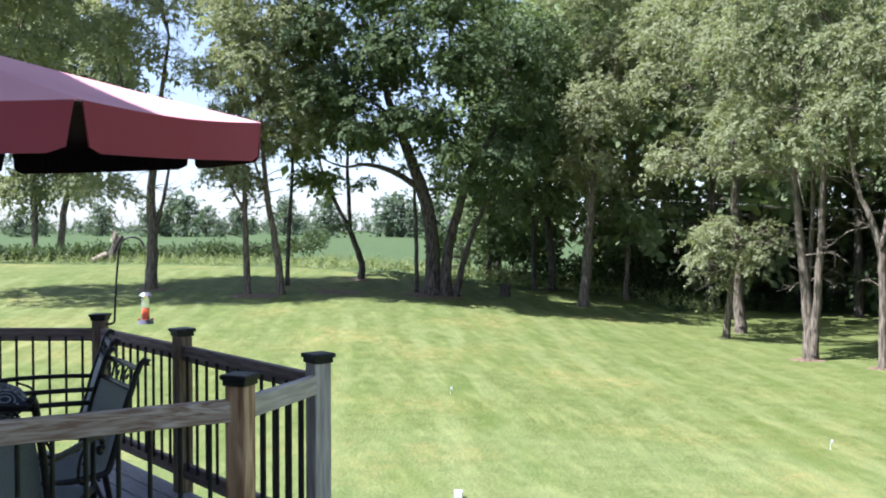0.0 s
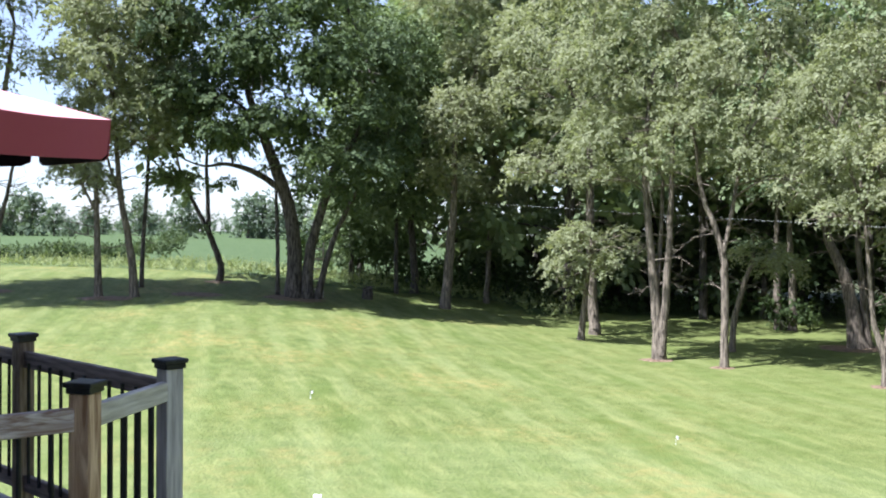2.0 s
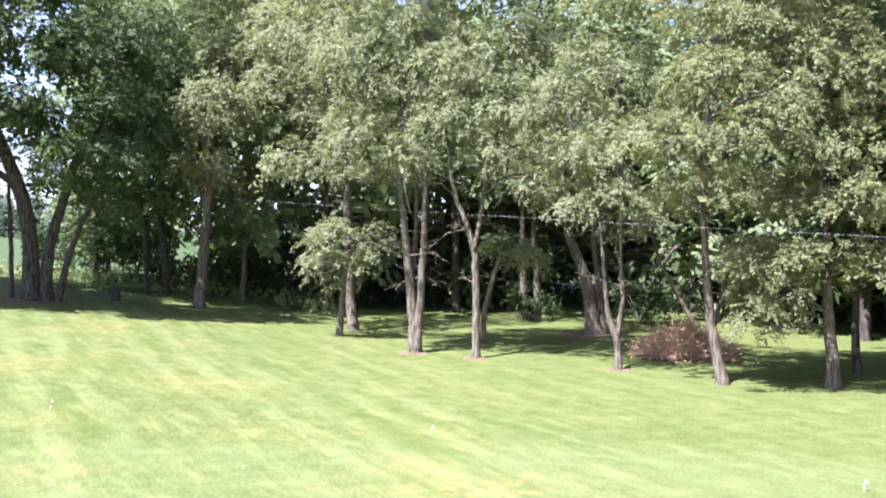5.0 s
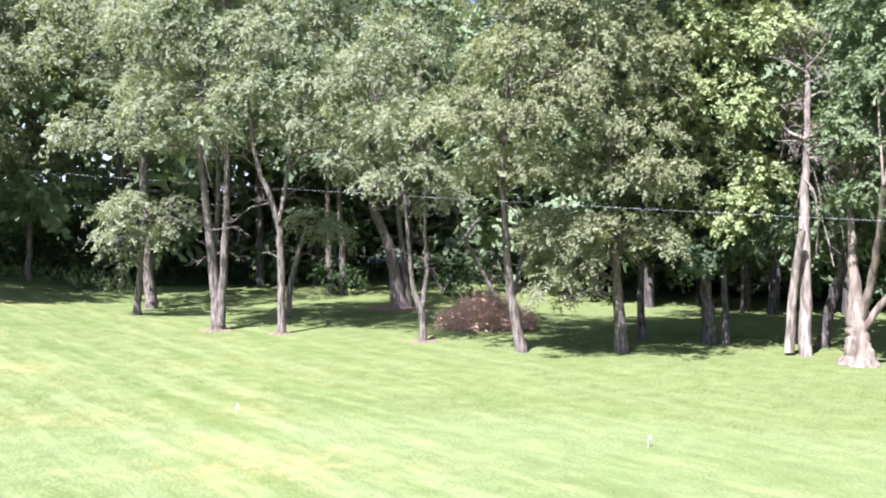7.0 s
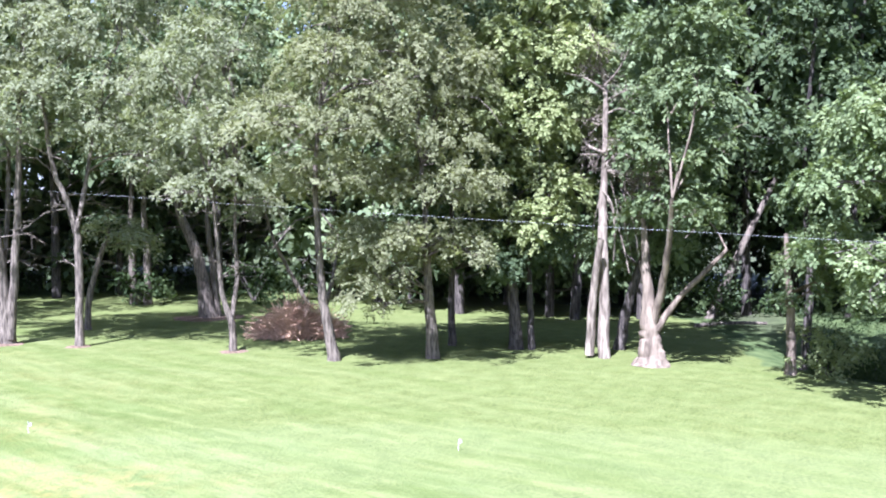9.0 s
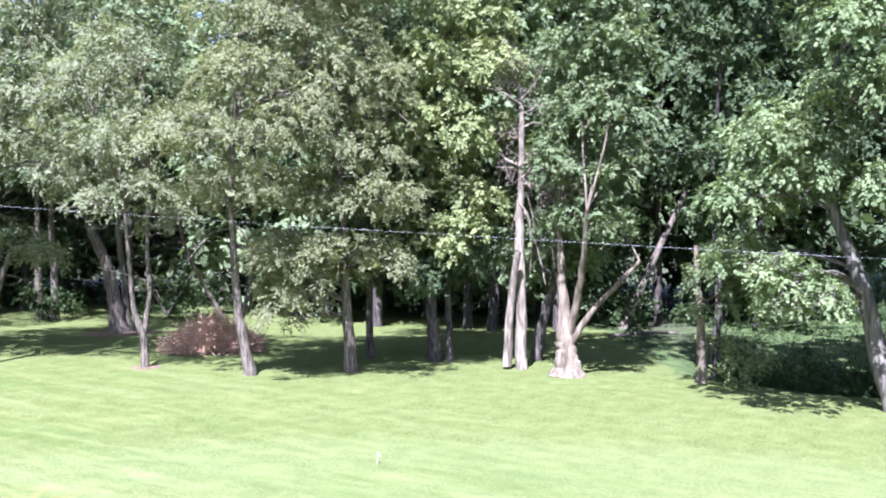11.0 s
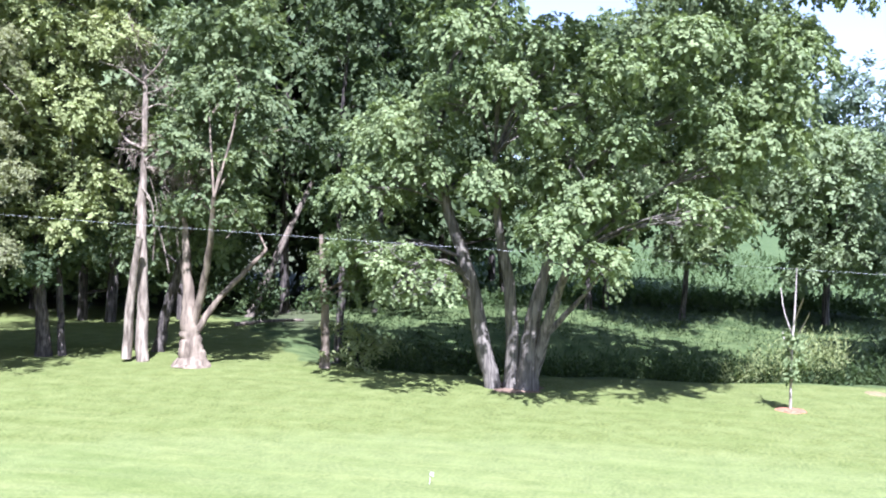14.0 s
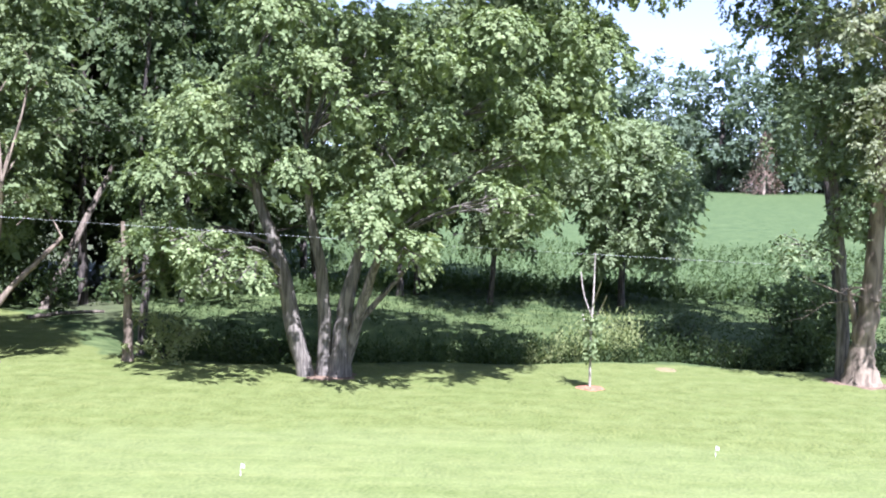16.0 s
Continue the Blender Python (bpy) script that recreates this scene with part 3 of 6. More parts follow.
grow("elm", -34.23, 78.30,
     [[(0.00, -0.00, 0.310), (0.12, 3.64, 0.258), (-0.15, 7.41, 0.207), (-0.32, 12.10, 0.130)]],
     [(-0.8, 5.7, 2.3, 1.5), (1.4, 7.4, 2.6, 2.6), (-0.8, 11.1, 3.1, 3.6), (1.9, 13.2, 3.1, 3.6), (-0.3, 18.7, 4.2, 3.7)], top=False, leaf=0.3)
grow("elm", -32.05, 78.18,
     [[(0.00, -0.00, 0.357), (0.34, 3.63, 0.306), (0.80, 6.47, 0.255), (0.76, 12.13, 0.154)]],
     [(1.1, 5.8, 2.0, 1.5), (2.1, 9.8, 3.6, 3.1), (0.4, 15.4, 4.1, 3.6), (3.0, 14.6, 3.1, 4.1), (1.3, 19.7, 4.2, 3.1)], top=False, leaf=0.3)
grow("elm", -13.48, 43.23,
     [[(-0.00, -0.00, 0.329), (0.07, 2.14, 0.273), (0.03, 4.75, 0.219), (0.49, 8.92, 0.124), (0.88, 11.81, 0.070)],
      [(0.07, 2.14, 0.137), (0.58, 4.23, 0.096), (0.84, 5.80, 0.069)],
      [(0.04, 5.53, 0.110), (-0.88, 8.09, 0.083), (-1.59, 11.15, 0.056)]],
     [(-1.9, 4.7, 1.4, 0.8), (-0.6, 6.4, 1.6, 0.8), (-1.6, 11.4, 1.9, 1.7), (0.5, 10.7, 1.1, 1.7), (0.4, 13.1, 2.0, 1.4), (-2.3, 8.0, 1.4, 1.1)], density=0.55)
grow("elm", -8.71, 41.65,
     [[(-0.00, -0.00, 0.193), (-0.06, 2.56, 0.154), (-0.12, 4.82, 0.116), (-0.27, 8.07, 0.078)],
      [(-0.08, 3.57, 0.077), (-0.66, 4.82, 0.051), (-1.02, 5.56, 0.039)]],
     [(-0.9, 5.4, 1.0, 0.9), (0.1, 6.8, 1.2, 1.2), (-0.8, 7.7, 0.9, 1.0), (0.6, 8.6, 1.3, 1.2), (-0.2, 5.1, 1.0, 0.6), (-1.6, 9.6, 1.4, 1.3), (0.2, 10.6, 1.5, 1.2)], density=0.85)
grow("elm", -7.24, 41.74,
     [[(0.00, -0.00, 0.218), (-0.21, 2.32, 0.179), (-0.60, 4.58, 0.141), (-0.87, 8.08, 0.090)],
      [(-0.60, 4.58, 0.077), (-1.01, 5.58, 0.064), (-1.37, 7.08, 0.039)]],
     [(-1.1, 10.1, 1.6, 1.8), (0.6, 11.9, 2.1, 1.8), (-1.8, 11.8, 1.6, 1.3), (0.1, 8.1, 1.2, 1.4), (0.9, 6.9, 1.2, 0.9), (2.0, 8.2, 1.2, 1.2), (-0.7, 6.8, 1.0, 0.8), (1.7, 9.8, 1.3, 1.2), (-0.6, 14.1, 3.2, 1.6)], density=0.85)
grow("mid", -7.58, 45.44,
     [[(0.00, -0.00, 0.125), (0.12, 2.88, 0.111), (0.24, 4.80, 0.097), (0.36, 7.81, 0.070)]],
     [(0.9, 7.1, 1.3, 1.3), (1.4, 5.1, 1.0, 0.5), (0.4, 9.7, 1.4, 1.4)], density=0.9)
grow("mid", -4.31, 48.52,
     [[(0.00, -0.00, 0.206), (0.09, 0.88, 0.191), (-0.49, 2.49, 0.162), (-1.06, 3.66, 0.118), (-1.78, 5.12, 0.088), (-2.21, 6.86, 0.059)],
      [(-0.49, 2.49, 0.132), (-0.57, 4.54, 0.118), (-0.62, 6.29, 0.088), (-0.47, 8.62, 0.059)]],
     [(-1.9, 5.1, 1.3, 0.5), (0.1, 7.2, 1.6, 1.0), (-1.0, 2.7, 0.4, 0.5), (0.1, 5.0, 0.6, 0.3), (-2.2, 7.7, 1.6, 1.3)], label="crooked slender tree in the lawn", density=0.8)
grow("mid", -1.23, 44.25,
     [[(0.00, -0.00, 0.120), (-0.05, 2.62, 0.107), (-0.12, 5.02, 0.080), (-0.20, 6.88, 0.054)]],
     [(-0.1, 6.1, 0.7, 0.7)], label="thin young tree beside the big trunk")
grow("dark", -0.32, 43.68,
     [[(-0.18, 0.03, 0.449), (-0.18, 2.72, 0.369), (-0.62, 4.82, 0.343), (-1.49, 7.19, 0.265), (-2.40, 9.81, 0.160), (-2.92, 12.43, 0.081)],
      [(-0.65, 4.90, 0.185), (-1.88, 5.75, 0.159), (-3.20, 6.14, 0.106), (-4.25, 6.04, 0.066), (-5.25, 6.41, 0.040), (-5.95, 7.14, 0.027)],
      [(0.40, 0.02, 0.344), (0.61, 2.45, 0.264), (1.14, 4.30, 0.224), (1.67, 6.14, 0.185), (2.59, 7.45, 0.119), (3.38, 9.81, 0.080)],
      [(0.90, -0.03, 0.198), (1.53, 2.45, 0.145), (2.46, 4.56, 0.119), (3.51, 6.40, 0.080)]],
     [(-4.5, 9.3, 2.3, 2.3), (-1.9, 11.1, 3.0, 2.5), (1.3, 10.6, 2.7, 2.5), (-5.5, 12.4, 2.4, 2.2), (3.4, 8.5, 1.9, 1.9), (-0.3, 8.1, 1.9, 1.3), (3.9, 11.1, 2.4, 2.4), (-3.5, 7.5, 1.9, 0.9), (2.9, 6.1, 1.3, 1.1), (4.8, 7.6, 1.1, 1.3), (0.2, 13.2, 3.0, 1.6), (-2.4, 14.0, 3.0, 1.6), (1.6, 14.2, 2.0, 1.2), (1.0, 6.6, 1.3, 1.0), (2.2, 5.0, 1.0, 0.9), (3.6, 6.6, 1.2, 1.1), (-1.5, 8.2, 1.5, 1.1), (0.5, 5.2, 0.8, 0.7)], label="large multi-stemmed tree spreading over the lawn edge", deep=1.1, density=0.85, bark="dark", top=False, leaf=0.145)
grow("mid", 4.85, 49.88,
     [[(0.00, -0.00, 0.136), (-0.03, 2.26, 0.121), (-0.00, 4.97, 0.091)]],
     [(-0.5, 4.4, 1.2, 1.2), (-0.0, 6.5, 1.5, 1.5)])
grow("mid", 5.97, 50.97,
     [[(0.00, -0.00, 0.248), (-0.09, 2.31, 0.217), (-0.25, 4.16, 0.186), (-0.10, 8.14, 0.124)]],
     [(-0.4, 5.1, 1.7, 1.4), (0.7, 7.8, 2.2, 1.9), (1.0, 11.2, 2.5, 2.5), (-2.0, 11.8, 2.1, 2.0), (2.9, 10.4, 1.4, 1.4), (-0.2, 14.2, 2.4, 1.8), (2.4, 13.6, 2.0, 1.8), (-2.6, 14.4, 2.0, 1.6)], top=False)
grow("elm", 6.71, 44.78,
     [[(0.00, -0.00, 0.288), (0.26, 3.30, 0.246), (0.37, 4.65, 0.205), (0.47, 9.22, 0.124)]],
     [(0.1, 6.3, 1.6, 1.4), (0.7, 8.9, 2.2, 2.2), (1.8, 11.9, 2.2, 2.2), (0.5, 14.6, 2.5, 2.2), (0.7, 17.2, 2.9, 2.3)])
grow("elm", 9.73, 49.74,
     [[(0.00, -0.00, 0.169), (0.14, 3.37, 0.153), (0.28, 5.46, 0.138), (0.33, 9.94, 0.092)]],
     [(0.6, 6.1, 1.7, 1.7), (1.8, 8.1, 1.8, 1.8), (1.2, 11.4, 2.5, 2.2), (1.5, 14.7, 2.5, 2.2)], top=False)
grow("elm", 11.03, 36.29,
     [[(-0.06, -0.00, 0.161), (0.10, 1.54, 0.138), (0.18, 2.64, 0.115), (0.36, 3.95, 0.069)]],
     [(-1.0, 3.8, 0.75, 0.5), (-0.3, 4.3, 0.8, 0.45), (0.6, 4.0, 0.9, 0.5), (1.5, 4.3, 0.7, 0.4), (-1.15, 2.9, 0.45, 0.6), (0.2, 3.0, 0.55, 0.6), (0.95, 3.0, 0.5, 0.65), (-0.5, 3.2, 0.5, 0.5), (-0.2, 2.1, 0.35, 0.45), (1.9, 3.6, 0.5, 0.35)], label="small tree with drooping grey-green branches")
grow("elm", 12.27, 38.45,
     [[(0.00, -0.00, 0.269), (-0.16, 2.09, 0.244), (-0.29, 5.58, 0.195), (-0.30, 9.05, 0.123)]],
     [(-1.1, 7.2, 1.5, 1.5), (-1.4, 9.6, 2.0, 2.0), (-3.0, 10.3, 1.5, 1.7), (-2.9, 7.0, 1.1, 1.1), (-3.1, 12.7, 1.5, 1.7), (-2.1, 11.9, 2.2, 2.2), (-0.5, 14.2, 2.5, 2.0), (-2.3, 7.3, 1.2, 1.2)], density=0.55, top=False)
grow("elm", 12.25, 31.03,
     [[(0.00, -0.00, 0.264), (-0.22, 2.57, 0.181), (-0.46, 4.83, 0.141), (-0.60, 7.27, 0.101), (-0.35, 10.07, 0.061)],
      [(0.05, 0.32, 0.183), (0.21, 2.95, 0.141), (0.29, 4.82, 0.121), (0.35, 8.17, 0.081), (0.51, 10.93, 0.051)],
      [(-0.17, 1.82, 0.091), (-0.04, 4.07, 0.091), (0.02, 6.32, 0.071)]],
     [(-0.7, 6.9, 1.4, 1.2), (-1.9, 7.8, 1.4, 1.3), (0.2, 8.2, 1.6, 1.5), (-1.1, 9.7, 1.8, 1.6), (0.7, 10.0, 1.6, 1.6), (-2.5, 10.2, 1.6, 1.6), (-0.4, 11.7, 2.3, 1.7), (-0.7, 14.0, 2.9, 1.7), (-1.7, 6.4, 0.9, 0.6)], density=0.8, top=False)
grow("elm", 13.64, 28.98,
     [[(0.00, -0.00, 0.156), (-0.00, 2.17, 0.145), (-0.08, 3.72, 0.135), (-0.43, 4.88, 0.106), (-0.77, 5.74, 0.087), (-1.08, 7.94, 0.058)],
      [(-0.08, 3.72, 0.087), (0.20, 5.27, 0.077), (0.47, 7.20, 0.058)]],
     [(0.3, 7.0, 1.3, 1.2), (-1.1, 7.9, 1.4, 1.5), (1.4, 8.4, 1.6, 1.5), (-0.1, 9.9, 1.8, 1.6), (1.6, 10.7, 1.8, 1.6), (0.6, 12.9, 2.4, 1.6), (2.2, 6.3, 0.8, 0.7)], density=0.8, top=False)
grow("elm", 15.82, 32.90,
     [[(0.00, -0.00, 0.133), (0.01, 1.00, 0.133), (0.29, 2.32, 0.110), (0.71, 3.65, 0.077)]],
     [(1.3, 3.4, 0.9, 0.7), (0.6, 3.7, 0.8, 0.4)])
grow("dark", 21.82, 40.75,
     [[(0.00, -0.00, 0.196), (-0.08, 2.10, 0.182), (-0.14, 4.61, 0.139), (-0.03, 7.39, 0.098)],
      [(0.62, -0.05, 0.224), (0.59, 2.38, 0.195), (0.42, 4.61, 0.139), (0.53, 7.39, 0.098)]],
     [(-0.0, 6.8, 2.2, 1.4), (-0.9, 8.8, 2.0, 1.7), (1.3, 8.8, 2.0, 1.7)], bark="elm")
grow("elm", 21.30, 33.58,
     [[(0.00, -0.00, 0.410), (-0.26, 1.72, 0.289), (-0.64, 3.15, 0.240), (-1.13, 4.34, 0.192), (-1.52, 6.49, 0.120)],
      [(0.40, 0.01, 0.169), (0.13, 2.45, 0.144), (-0.06, 4.12, 0.120), (0.03, 6.50, 0.084)]],
     [(-1.4, 6.0, 1.4, 1.0), (-2.0, 7.7, 1.7, 1.6), (-0.2, 7.5, 1.4, 1.6), (-1.3, 9.8, 1.9, 1.7)], density=0.7, top=False)
grow("elm", 16.62, 24.75,
     [[(0.00, -0.00, 0.136), (-0.07, 0.95, 0.127), (-0.35, 1.84, 0.090), (-0.49, 3.27, 0.072), (-0.66, 5.06, 0.045)],
      [(-0.07, 1.04, 0.091), (0.09, 2.39, 0.081), (0.02, 3.64, 0.063), (0.05, 5.42, 0.045)]],
     [(-1.2, 5.1, 0.9, 0.5), (-0.1, 5.4, 1.0, 0.8), (-0.9, 6.8, 1.4, 1.2), (0.2, 7.2, 1.3, 1.2), (-1.4, 8.3, 1.3, 1.3), (-0.5, 9.5, 1.6, 1.6), (-0.0, 11.6, 2.2, 1.7), (-1.8, 4.9, 0.6, 0.4)], density=0.62, top=False)
grow("olive", 17.84, 21.33,
     [[(0.00, -0.00, 0.204), (-0.21, 1.09, 0.169), (-0.39, 2.24, 0.143), (-0.50, 3.72, 0.118), (-0.60, 5.35, 0.084), (-0.48, 7.48, 0.051)],
      [(-0.30, 1.59, 0.084), (-0.04, 2.58, 0.067), (0.06, 3.73, 0.050)]],
     [(-1.2, 5.4, 0.9, 0.8), (0.0, 5.5, 1.3, 0.9), (-0.8, 7.0, 1.5, 1.3), (0.9, 7.0, 1.3, 1.3), (0.1, 8.6, 1.7, 1.5), (1.7, 8.2, 1.5, 1.5), (0.3, 10.4, 2.2, 1.5), (0.9, 12.1, 2.4, 1.4), (-1.9, 7.0, 1.0, 1.0)], deep=1.1, density=0.8, top=False)
grow("elm", 26.90, 33.94,
     [[(0.00, -0.00, 0.131), (-0.86, 1.57, 0.105), (-1.64, 3.10, 0.092), (-2.05, 4.39, 0.065)]],
     [(-2.1, 4.9, 0.8, 0.7)])
grow("olive", 20.41, 19.72,
     [[(-0.00, -0.00, 0.225), (-0.13, 1.33, 0.189), (-0.20, 2.30, 0.155), (-0.26, 3.76, 0.111), (-0.45, 5.86, 0.069)]],
     [(-2.1, 3.5, 1.1, 0.9), (-0.7, 3.4, 1.3, 0.9), (0.6, 3.5, 1.1, 0.7), (-2.1, 2.3, 1.0, 0.9), (-1.2, 2.8, 0.8, 0.6), (-0.4, 11.2, 2.0, 1.4), (0.8, 13.2, 2.1, 1.4), (-1.1, 5.2, 1.4, 0.9), (0.8, 5.2, 1.2, 0.9), (0.1, 6.7, 1.4, 1.3), (-1.8, 1.6, 0.4, 0.4), (1.3, 3.2, 0.5, 0.4), (-1.1, 7.5, 1.4, 1.3), (0.4, 8.3, 1.6, 1.4), (-0.7, 9.4, 1.7, 1.4)], deep=1.1, density=0.85, top=False)
grow("dark", 22.89, 21.24,
     [[(0.00, -0.00, 0.152), (-0.06, 1.42, 0.132), (-0.07, 3.37, 0.094), (-0.11, 5.48, 0.066)]],
     [(0.7, 4.6, 1.1, 0.9), (0.2, 6.4, 1.3, 1.3), (0.3, 3.2, 1.1, 0.8), (-0.7, 3.7, 0.9, 0.6), (1.6, 2.7, 1.2, 0.9), (2.6, 3.2, 1.2, 1.0), (2.5, 4.9, 1.3, 1.0), (1.4, 8.4, 1.6, 1.3), (0.4, 10.6, 1.8, 1.4)], top=False)
grow("yel", 23.70, 19.19,
     [[(-0.00, -0.00, 0.260), (-0.08, 1.62, 0.203), (-0.23, 3.09, 0.166), (-0.36, 5.84, 0.111), (-0.31, 8.58, 0.065)],
      [(0.55, 0.12, 0.130), (0.43, 1.82, 0.111), (0.37, 3.29, 0.083), (0.38, 5.30, 0.055)]],
     [(0.5, 11.0, 1.9, 1.4), (1.3, 13.0, 1.9, 1.4), (-0.5, 4.0, 1.0, 0.9), (0.7, 4.2, 1.0, 0.9), (0.2, 5.8, 1.4, 1.3), (-0.5, 7.5, 1.4, 1.3), (0.7, 7.5, 1.2, 1.3), (-0.4, 9.3, 1.5, 1.3), (1.3, 5.3, 0.8, 0.9), (1.7, 7.4, 1.1, 1.1), (1.6, 9.5, 1.2, 1.1), (-1.3, 6.2, 1.0, 1.0)], density=1.3, top=False)
grow("mid", 26.39, 16.98,
     [[(-0.00, -0.00, 0.210), (0.20, 1.26, 0.190), (0.54, 2.57, 0.171), (0.88, 3.69, 0.114), (1.03, 5.36, 0.076)]],
     [(0.5, 4.2, 1.0, 0.8), (-0.6, 3.2, 0.9, 0.7), (1.5, 3.4, 0.9, 0.7), (1.7, 5.4, 1.1, 0.9), (0.8, 6.8, 1.0, 1.0), (0.4, 8.3, 1.0, 1.1)])
grow("shade", 24.07, 14.37,
     [[(0.00, -0.00, 0.57), (-0.03, 0.35, 0.42), (-0.06, 0.80, 0.36), (-0.10, 1.30, 0.32), (-0.13, 2.10, 0.20), (-0.24, 3.43, 0.13), (-0.33, 4.42, 0.07)],
      [(0.03, 1.11, 0.153), (0.27, 2.45, 0.127), (0.41, 3.60, 0.102), (0.47, 4.92, 0.068)],
      [(0.11, 1.08, 0.136), (0.68, 1.96, 0.102), (1.46, 2.81, 0.085), (2.07, 3.47, 0.059)]],
     [(0.2, 4.7, 0.9, 0.7), (1.2, 4.6, 0.9, 0.7), (0.8, 5.9, 1.1, 0.9), (1.5, 6.4, 0.8, 0.8), (-0.3, 6.6, 0.8, 0.8), (0.2, 7.7, 1.1, 1.0), (1.2, 8.0, 0.9, 1.0), (0.4, 9.5, 1.2, 1.1), (1.4, 9.9, 0.9, 0.9), (0.8, 11.6, 1.4, 1.1), (1.6, 13.2, 1.5, 1.2), (0.4, 13.6, 1.4, 1.2), (1.0, 15.4, 1.6, 1.2)], label="shade tree with a flared pale trunk base", bark="white", density=0.9, top=False)
grow("shade", 25.64, 10.87,
     [[(0.00, -0.00, 0.170), (-0.02, 0.78, 0.152), (-0.04, 1.62, 0.135), (-0.14, 2.79, 0.101), (-0.23, 3.97, 0.067)]],
     [(0.2, 3.1, 0.6, 0.8), (1.0, 2.6, 0.9, 0.8), (1.9, 2.5, 0.8, 0.7), (0.7, 3.6, 0.9, 0.6), (1.7, 3.3, 0.9, 0.8), (-0.1, 2.0, 0.4, 0.4)], label="small leafy tree with a pale sunlit trunk", bark="white", density=1.15)
grow("maple", 24.68, 5.06,
     [[(-0.47, 0.08, 0.231), (-0.76, 1.07, 0.261), (-1.07, 2.54, 0.229), (-1.44, 3.72, 0.198), (-1.89, 4.91, 0.153), (-2.21, 6.99, 0.077)],
      [(0.03, 0.05, 0.216), (-0.02, 1.69, 0.199), (-0.18, 3.15, 0.167), (-0.45, 4.32, 0.137), (-0.62, 6.22, 0.076)],
      [(0.42, 0.02, 0.355), (0.46, 1.12, 0.276), (0.62, 2.29, 0.229), (0.88, 3.46, 0.152), (1.06, 5.04, 0.091)],
      [(0.61, 0.40, 0.185), (0.90, 1.72, 0.168), (1.16, 2.74, 0.137), (1.42, 3.75, 0.091)],
      [(0.98, 1.58, 0.107), (1.64, 2.39, 0.076), (2.03, 2.90, 0.053)]],
     [(-3.2, 6.8, 1.17, 0.81), (-3.95, 5.3, 0.95, 0.63), (-2.7, 5.9, 1.08, 0.68), (-0.6, 5.5, 1.03, 0.68), (0.9, 5.6, 1.08, 0.68), (2.1, 4.9, 1.03, 0.81), (1.2, 4.4, 1.08, 0.72), (2.4, 3.35, 0.63, 0.77),
      (1.2, 3.4, 0.68, 0.45), (-0.3, 8.2, 1.26, 0.81), (0.9, 9.1, 1.26, 0.81), (2.1, 7.9, 1.08, 0.81), (-1.8, 7.75, 0.95, 0.68), (0.6, 7.0, 1.08, 0.68), (3.0, 6.7, 0.95, 0.81), (4.55, 7.6, 1.08, 0.95),
      (5.2, 6.2, 0.95, 0.81), (5.3, 4.7, 0.77, 0.81), (4.4, 5.0, 0.68, 0.54), (6.4, 7.75, 1.08, 1.08), (6.7, 9.1, 1.26, 0.95), (4.55, 9.3, 1.35, 0.81), (3.0, 8.7, 1.08, 0.72), (6.7, 6.7, 0.81, 0.81), (-1.4, 9.6, 1.17, 0.81),
      (-4.0, 3.6, 0.85, 0.65), (-2.9, 3.15, 0.8, 0.65), (-2.1, 2.75, 0.65, 0.55), (-3.2, 2.45, 0.6, 0.4), (-1.6, 12.0, 2.2, 1.6), (1.5, 12.6, 2.4, 1.7), (4.8, 12.2, 2.3, 1.6), (7.9, 11.4, 1.8, 1.5), (0.0, 15.2, 2.3, 1.6), (3.2, 15.6, 2.5, 1.7), (6.2, 14.6, 2.2, 1.5), (2.0, 18.0, 2.2, 1.4)], label="large many-stemmed silver maple with hanging leafy crown", density=1.25, deep=0.62, top=False, leaf=0.105)
grow("shade", 44.5, 1.23,
     [[(0, -0, 0.161), (0.131, 2.07, 0.134), (0.233, 3.9, 0.108), (0.243, 7.04, 0.0672)]],
     [(0.653, 3.92, 1.5, 1.5), (1.58, 6.26, 1.58, 1.77), (-1.03, 5.7, 1.31, 1.31), (0.467, 8.31, 1.87, 1.77), (-0.0934, 3.37, 1.03, 1.03), (2.24, 8.87, 1.58, 1.87), (0.373, 11.2, 2.71, 2.15), (2.89, 11.2, 1.4, 1.77), (1.03, 13.8, 2.71, 1.96), (0.934, 14.6, 2.81, 1.87), (-1.68, 13.3, 2.43, 1.77), (2.99, 13.3, 2.43, 1.77), (-1.9, 6.6, 1.2, 1.2), (-2.6, 8.6, 1.4, 1.4), (-2.4, 10.6, 1.6, 1.5), (-0.6, 9.4, 1.5, 1.4)], density=1.15, deep=1.2, top=False)
grow("mid", 45.4, -5.05,
     [[(0, -0, 0.194), (-0.0281, 2.17, 0.167), (-0.0373, 4.35, 0.124), (-0.00934, 7.05, 0.0831)]],
     [(-0.187, 5.97, 2.06, 1.77), (1.58, 4.39, 1.4, 1.77), (-1.21, 4.29, 1.12, 1.4), (1.03, 7.37, 1.4, 1.21), (-0.653, 2.43, 1.21, 0.84), (1.96, 2.81, 1.12, 1.21), (2.52, 5.23, 0.934, 1.68), (-2.52, 5.6, 1.21, 1.68), (0.187, 7.84, 1.96, 1.12), (0.653, 3.27, 1.68, 1.4)], density=1.15, deep=1.2, top=False)
